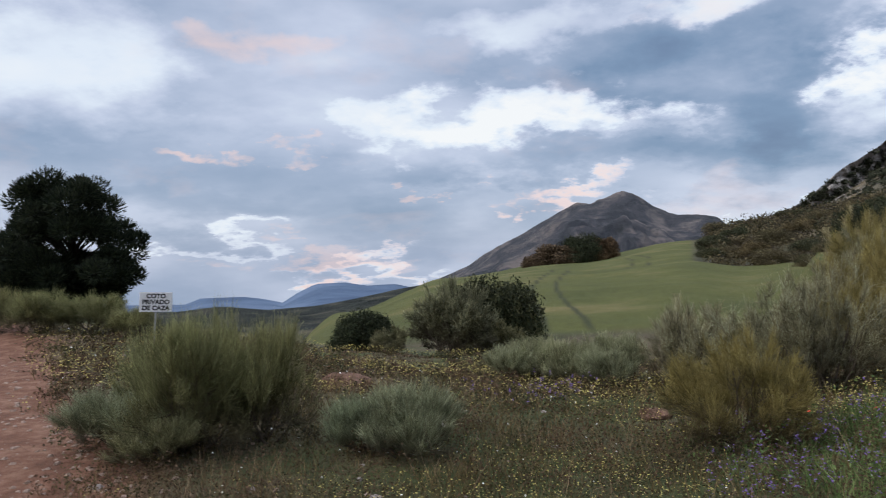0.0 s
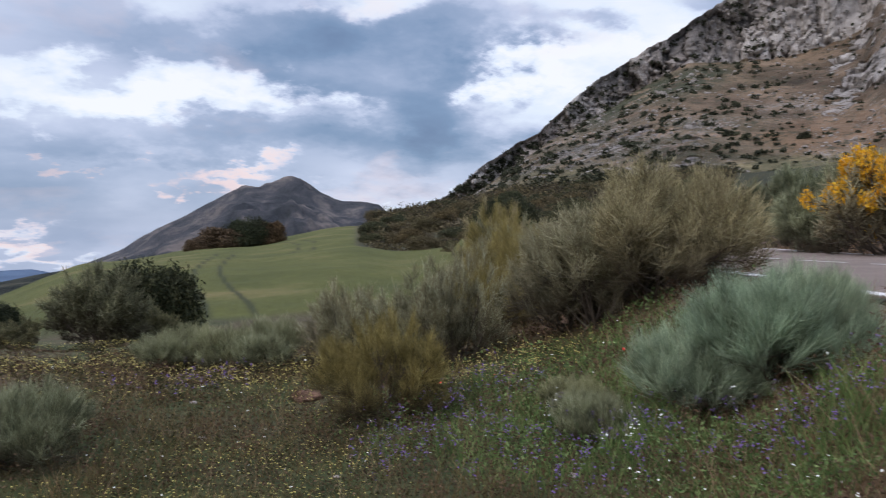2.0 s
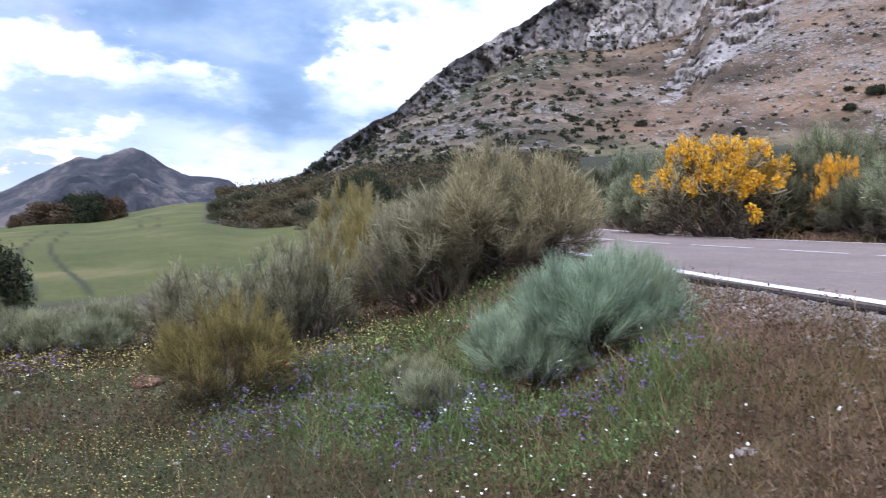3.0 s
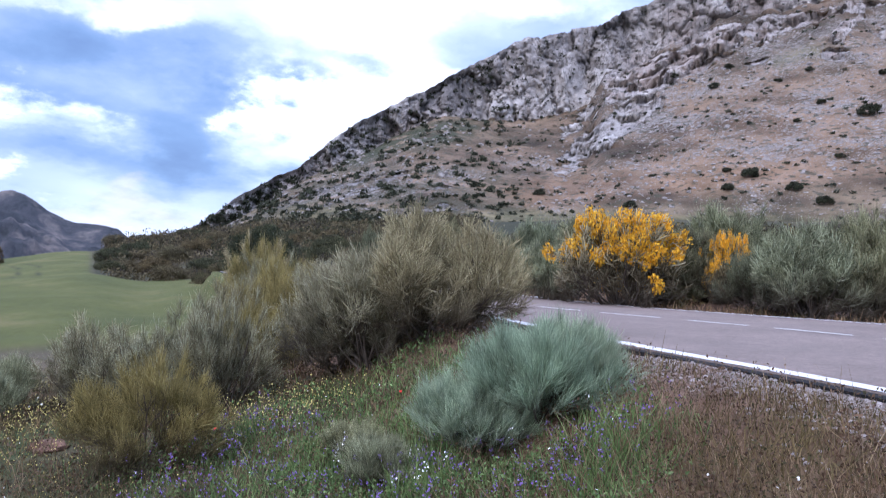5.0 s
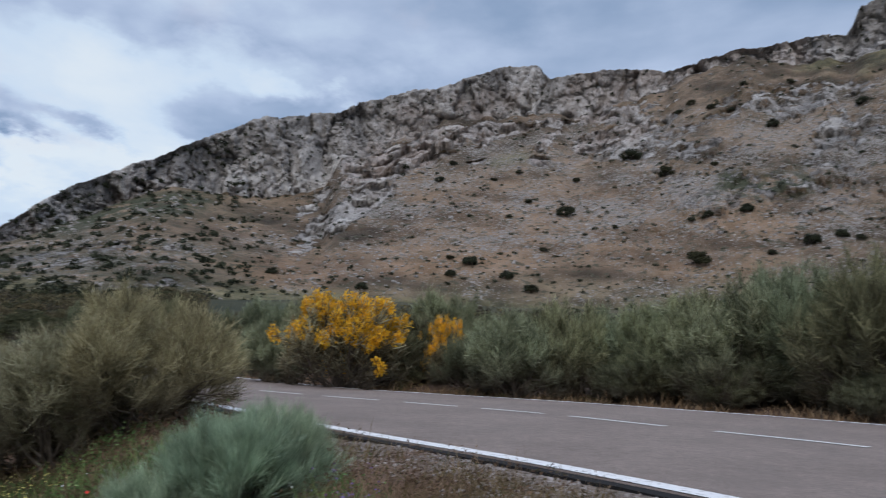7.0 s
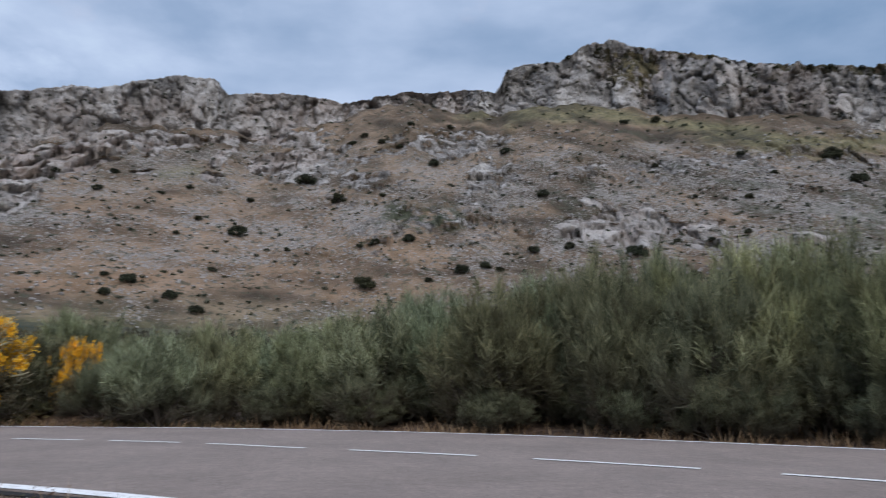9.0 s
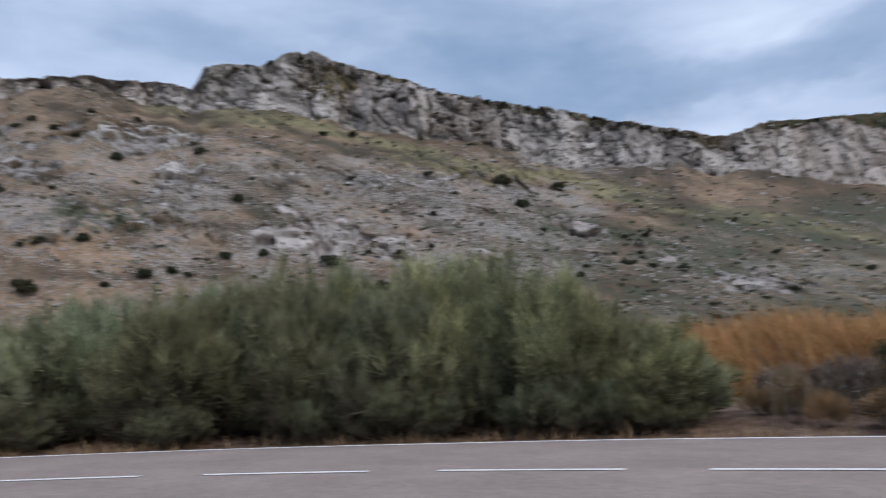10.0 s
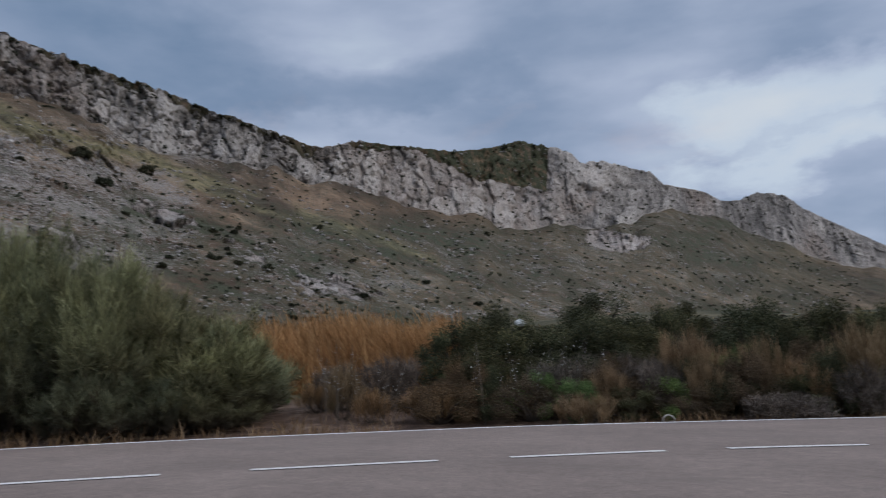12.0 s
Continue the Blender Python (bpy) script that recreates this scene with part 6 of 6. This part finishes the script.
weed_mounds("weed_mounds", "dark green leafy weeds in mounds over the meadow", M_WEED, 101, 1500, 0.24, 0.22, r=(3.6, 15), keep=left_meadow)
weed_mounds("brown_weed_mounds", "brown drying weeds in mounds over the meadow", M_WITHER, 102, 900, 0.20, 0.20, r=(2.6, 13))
flower_patch("golden_daisies", "small pale yellow daisies crowding the meadow", M_GOLD, 85, 130000, 0.13, 0.0050, keep=golden, r=(3.0, 16))
flower_patch("white_daisies", "small white daisies in the grass", M_WHITE, 86, 8000, 0.15, 0.0075, keep=lambda x, y, gap: (0.12 + 0.75 * step(3.6, 2.0, np.hypot(x, y)) + 0.1 * wave(x, y, 0.8, 1)) * (0.12 + 0.88 * step(1.2, 2.4, gap)), r=(1.8, 14))
flower_patch("yellow_weeds", "yellow flowering weeds in the lush grass", M_GOLD, 99, 9000, 0.20, 0.0055, az=(20, 50), r=(4, 8), keep=lambda x, y, gap: step(1.1, 0.3, np.hypot(x - 3.3, y - 5.6)))
flower_patch("purple_flowers", "violet viper's bugloss spikes in patches", M_PURPLE, 87, 10000, 0.20, 0.0066, petals=6, keep=purple_spots, r=(1.8, 9))
flower_patch("poppies", "a few red poppies in the lush grass", M_RED, 88, 24, 0.24, 0.012, keep=lambda x, y, gap: 0.5 * step(1.0, 0.4, np.hypot(x - 3.2, y - 4.9)) + 0.15 * step(1.5, 0.8, np.hypot(x - 2.6, y - 4.2)), az=(20, 50), r=(4, 7))
flower_patch("white_umbels", "white umbel flowers below the broom bush", M_WHITE, 89, 45, 0.30, 0.007, petals=6, keep=lambda x, y, gap: step(0.9, 0.4, np.hypot(x - 2.75, y - 2.9)), az=(30, 60), r=(3, 5.5))


def gravel(name, label, material, seed, count, size, **where):
    rng = np.random.default_rng(seed)
    p = meadow_points(rng, count, **where)
    pieces = []
    for q in p:
        v, f = stone(rng, size * rng.uniform(0.3, 1.3) ** 2)
        pieces.append((v + q, f))
    return tagged(mesh_object(name, *joined(pieces), material, smooth=False), label, "stones", kind="stuff")


grass_patch("far_verge_grass", "dry grass and weeds along the far edge of the road", M_STRAW, 93, 60000, 0.22, 0.008, az=(40, 186), r=(9, 22), keep=lambda x, y, gap: step(3.2, 0.5, gap) * (0.3 + 0.7 * (wave(x, y, 0.8, 3) > 0)), verge=0.25)
gravel("verge_gravel", "pale loose gravel along the edge of the asphalt", M_ROCK, 91, 32000, 0.0125, az=(20, 150), r=(2.2, 8), keep=lambda x, y, gap: np.clip(step(0.95, 0.45, gap) + 0.25 * step(2.4, 1.2, gap) * (wave(x, y, 0.45, 5) > 0.3), 0, 1), verge=0.20)
gravel("track_gravel", "small pale pebbles along the edge of the dirt track", M_PEBBLE, 97, 9000, 0.020, az=(-60, 5), r=(2.5, 12), keep=lambda x, y, gap: np.clip(step(0.75, 0.15, np.abs(np.abs(track_offset(x, y)) - 1.0)) * 0.8 + 0.05, 0, 1), on_track=0.0)
gravel("meadow_stones", "scattered small stones in the meadow", M_ROCK, 92, 600, 0.035, keep=lambda x, y, gap: 0.35 + 0 * x)


def boulder(name, label, x, y, size, material, seed, wide=1.0, lift=0.0):
    rng = np.random.default_rng(seed)
    bm = bmesh.new()
    bmesh.ops.create_icosphere(bm, subdivisions=3, radius=1.0)
    for v in bm.verts:
        k = 1 + 0.35 * noise.fractal(v.co * 1.3 + Vector((seed, 0, 0)), 1.0, 2.0, 4)
        v.co = Vector((v.co.x * size * wide * k, v.co.y * size * k, v.co.z * size * 0.5 * k))
    me = bpy.data.meshes.new(name)
    bm.to_mesh(me)
    bm.free()
    me.materials.append(material)
    ob = new(name, me)
    ob.matrix_basis = pose(x, y, float(land(np.array([x]), np.array([y]))[0]) + lift, 0, 0, seed * 40)
    return tagged(ob, label, "rock")


boulder("earth_bank", "low bank of bare reddish earth in the meadow", -1.25, 9.3, 0.26, M_REDEARTH, 3, 2.1, lift=-0.03)
boulder("red_stone", "reddish stone lying in the grass", 1.85, 6.55, 0.15, M_REDEARTH, 5)
boulder("white_stone", "white painted stone beside the verge bush", 6.05, 10.5, 0.11, M_WHITE, 7, lift=0.03)
boulder("pale_stone", "pale stone at the foot of the roadside bank", 6.9, -10.8, 0.17, M_ROCK, 9)



# ---- tawny cane grass, the hunting sign and the litter at the roadside ----
def cane_grass():
    rng = np.random.default_rng(95)
    n = 9000
    a, d = np.radians(rng.uniform(132.5, 148.5, n)), rng.uniform(15.5, 19.5, n)
    x, y = d * np.sin(a), d * np.cos(a)
    root = np.stack([x, y, land(x, y)], -1)
    way = rng.normal(0, 0.16, (n, 3)) + np.array([0.12, 0.0, 1])
    length = rng.uniform(0.9, 1.95, n) * (0.85 + 0.15 * wave(x, y, 1.0, 2))
    bend = np.stack([rng.normal(0.18, 0.15, n), rng.normal(0, 0.15, n), rng.uniform(-0.25, 0, n)], -1)
    v, f, tip = blades(rng, root, way, length, rng.uniform(0.012, 0.03, n), bend, 3, 0.4)
    return tagged(mesh_object("cane_grass", v, f, M_REED, smooth=False, attrs={"clump": np.full(len(v), 0.5)}), "tall tawny dry cane grass behind the roadside shrubs", "grass", kind="stuff")


cane_grass()


def flat_box(name, size, material, parent, at=(0, 0, 0), bevel=0.004):
    bm = bmesh.new()
    bmesh.ops.create_cube(bm, size=1.0)
    for v in bm.verts:
        v.co = Vector((v.co.x * size[0], v.co.y * size[1], v.co.z * size[2]))
    bmesh.ops.bevel(bm, geom=bm.edges[:], offset=bevel, segments=1, affect="EDGES")
    me = bpy.data.meshes.new(name)
    bm.to_mesh(me)
    bm.free()
    me.materials.append(material)
    ob = new(name, me)
    ob.parent = parent
    ob.location = at
    return ob


def hunting_sign(x, y, turn):
    sign = holder("hunting_sign", "small white metal sign with black capitals on a thin post", "sign")
    base = float(land(np.array([x]), np.array([y]))[0])
    sign.matrix_basis = pose(x, y, base, 0, 3, turn)
    v, f = tube([(0, 0, -0.2), (0, 0, 0.4), (0, 0, 0.84)], [0.016, 0.016, 0.016], 8)
    mesh_object("post", v, f, M_STEEL, sign)
    plate = flat_box("plate", (0.50, 0.006, 0.32), M_SIGN, sign, (0.0, -0.02, 0.68), 0.002)
    for text, z, size in (("COTO", 0.085, 0.095), ("PRIVADO", -0.012, 0.095), ("DE CAZA", -0.110, 0.095)):
        cu = bpy.data.curves.new("lettering", "FONT")
        cu.body, cu.size, cu.align_x, cu.extrude, cu.offset = text, size * 1.05, "CENTER", 0.0008, 0.004
        cu.materials.append(M_BLACK)
        ob = new("lettering", cu)
        ob.parent = plate
        ob.matrix_basis = pose(0, -0.0042, z - 0.02, 90, 0, 0)
    return sign


hunting_sign(-4.75, 12.0, 22)


def bent_hose(x, y, turn):
    s = np.linspace(0, 1, 26)
    a = s * 4.6 - 0.6
    path = np.stack([0.13 * np.cos(a) + 0.10 * (s > 0.9) * (s - 0.9), 0.02 * np.sin(3 * a), 0.13 + 0.13 * np.sin(a)], -1)
    tail = np.stack([np.linspace(-0.34, path[0, 0], 8), np.zeros(8), 0.02 + 0.05 * np.sin(np.linspace(0, 3, 8))], -1)
    v, f = tube(np.vstack([path]), np.full(26, 0.020), 8)
    v2, f2 = tube(np.vstack([tail]), np.full(8, 0.020), 8)
    ob = mesh_object("hose", *joined([(v, f), (v2, f2)]), M_HOSE)
    ob.matrix_basis = pose(x, y, float(land(np.array([x]), np.array([y]))[0]) + 0.01, 0, 0, turn) @ Matrix.Scale(0.55, 4)
    return tagged(ob, "pale curled piece of hose lying at the road's edge", "hose")


bent_hose(3.2, -10.35, 20)


def litter_bag(x, y, z):
    bm = bmesh.new()
    bmesh.ops.create_icosphere(bm, subdivisions=3, radius=1.0)
    for v in bm.verts:
        k = 1 + 0.5 * noise.fractal(v.co * 2.2, 1.0, 2.0, 4)
        v.co = Vector((v.co.x * 0.085 * k, v.co.y * 0.05 * k, v.co.z * 0.055 * k))
    me = bpy.data.meshes.new("plastic_bag")
    bm.to_mesh(me)
    bm.free()
    me.materials.append(M_WHITE)
    ob = new("plastic_bag", me)
    ob.location = (x, y, z)
    return tagged(ob, "crumpled white plastic bag caught on the dark shrub", "bag")


litter_bag(6.05, -11.75, 1.52)


def sprigs():
    """Pale flowering stalks that rise between the roadside shrubs."""
    rng = np.random.default_rng(103)
    spots = []
    while len(spots) < 34:
        az, away = rng.choice([139.0, 142.0, 151.0, 153.5, 157.0]) + rng.normal(0, 1.0), rng.uniform(1.2, 3.2)
        line = offset(ROAD_F, away)
        spots.append(line[np.abs(np.degrees(np.arctan2(line[:, 0], line[:, 1])) % 360 - az).argmin()] + rng.normal(0, 0.12, 2))
    x, y = np.array(spots).T
    root = np.stack([x, y, land(x, y)], -1)
    tall = rng.uniform(0.6, 1.25, len(x))
    lean = rng.normal(0, 0.12, (len(x), 3)) + np.array([0, 0, 1])
    v, f, _ = blades(rng, root, lean, tall, np.full(len(x), 0.012), np.zeros((len(x), 3)), 3, 0.5)
    tagged(mesh_object("flower_stalks", v, f, M_TWIG, smooth=False, attrs={"clump": np.full(len(v), 0.5)}), "thin grey flower stalks among the roadside shrubs", "stalks", kind="stuff")
    k = np.repeat(np.arange(len(x)), 15)
    up = rng.uniform(0.55, 1.0, len(k))
    at = root[k] + unit(lean)[k] * (tall[k] * up)[:, None] + rng.normal(0, 0.035, (len(k), 3))
    v, f = leaves(rng, at, rng.uniform(0.007, 0.014, len(k)))
    tagged(mesh_object("white_sprigs", v, f, M_WHITE, smooth=False), "small white flowers on stalks among the roadside shrubs", "flowers", kind="stuff")


sprigs()
copy_plant(twig_bush, 1.9, -11.3, 1.5, 0.42, turn=150)
copy_plant(dry_tuft, 3.4, -11.9, 1.2, 1.0, turn=80)
copy_plant(dry_tuft, 1.0, -12.4, 1.3, 1.05, turn=280)
copy_plant(low_broom, 4.45, -11.0, 0.7, 0.34, turn=70)
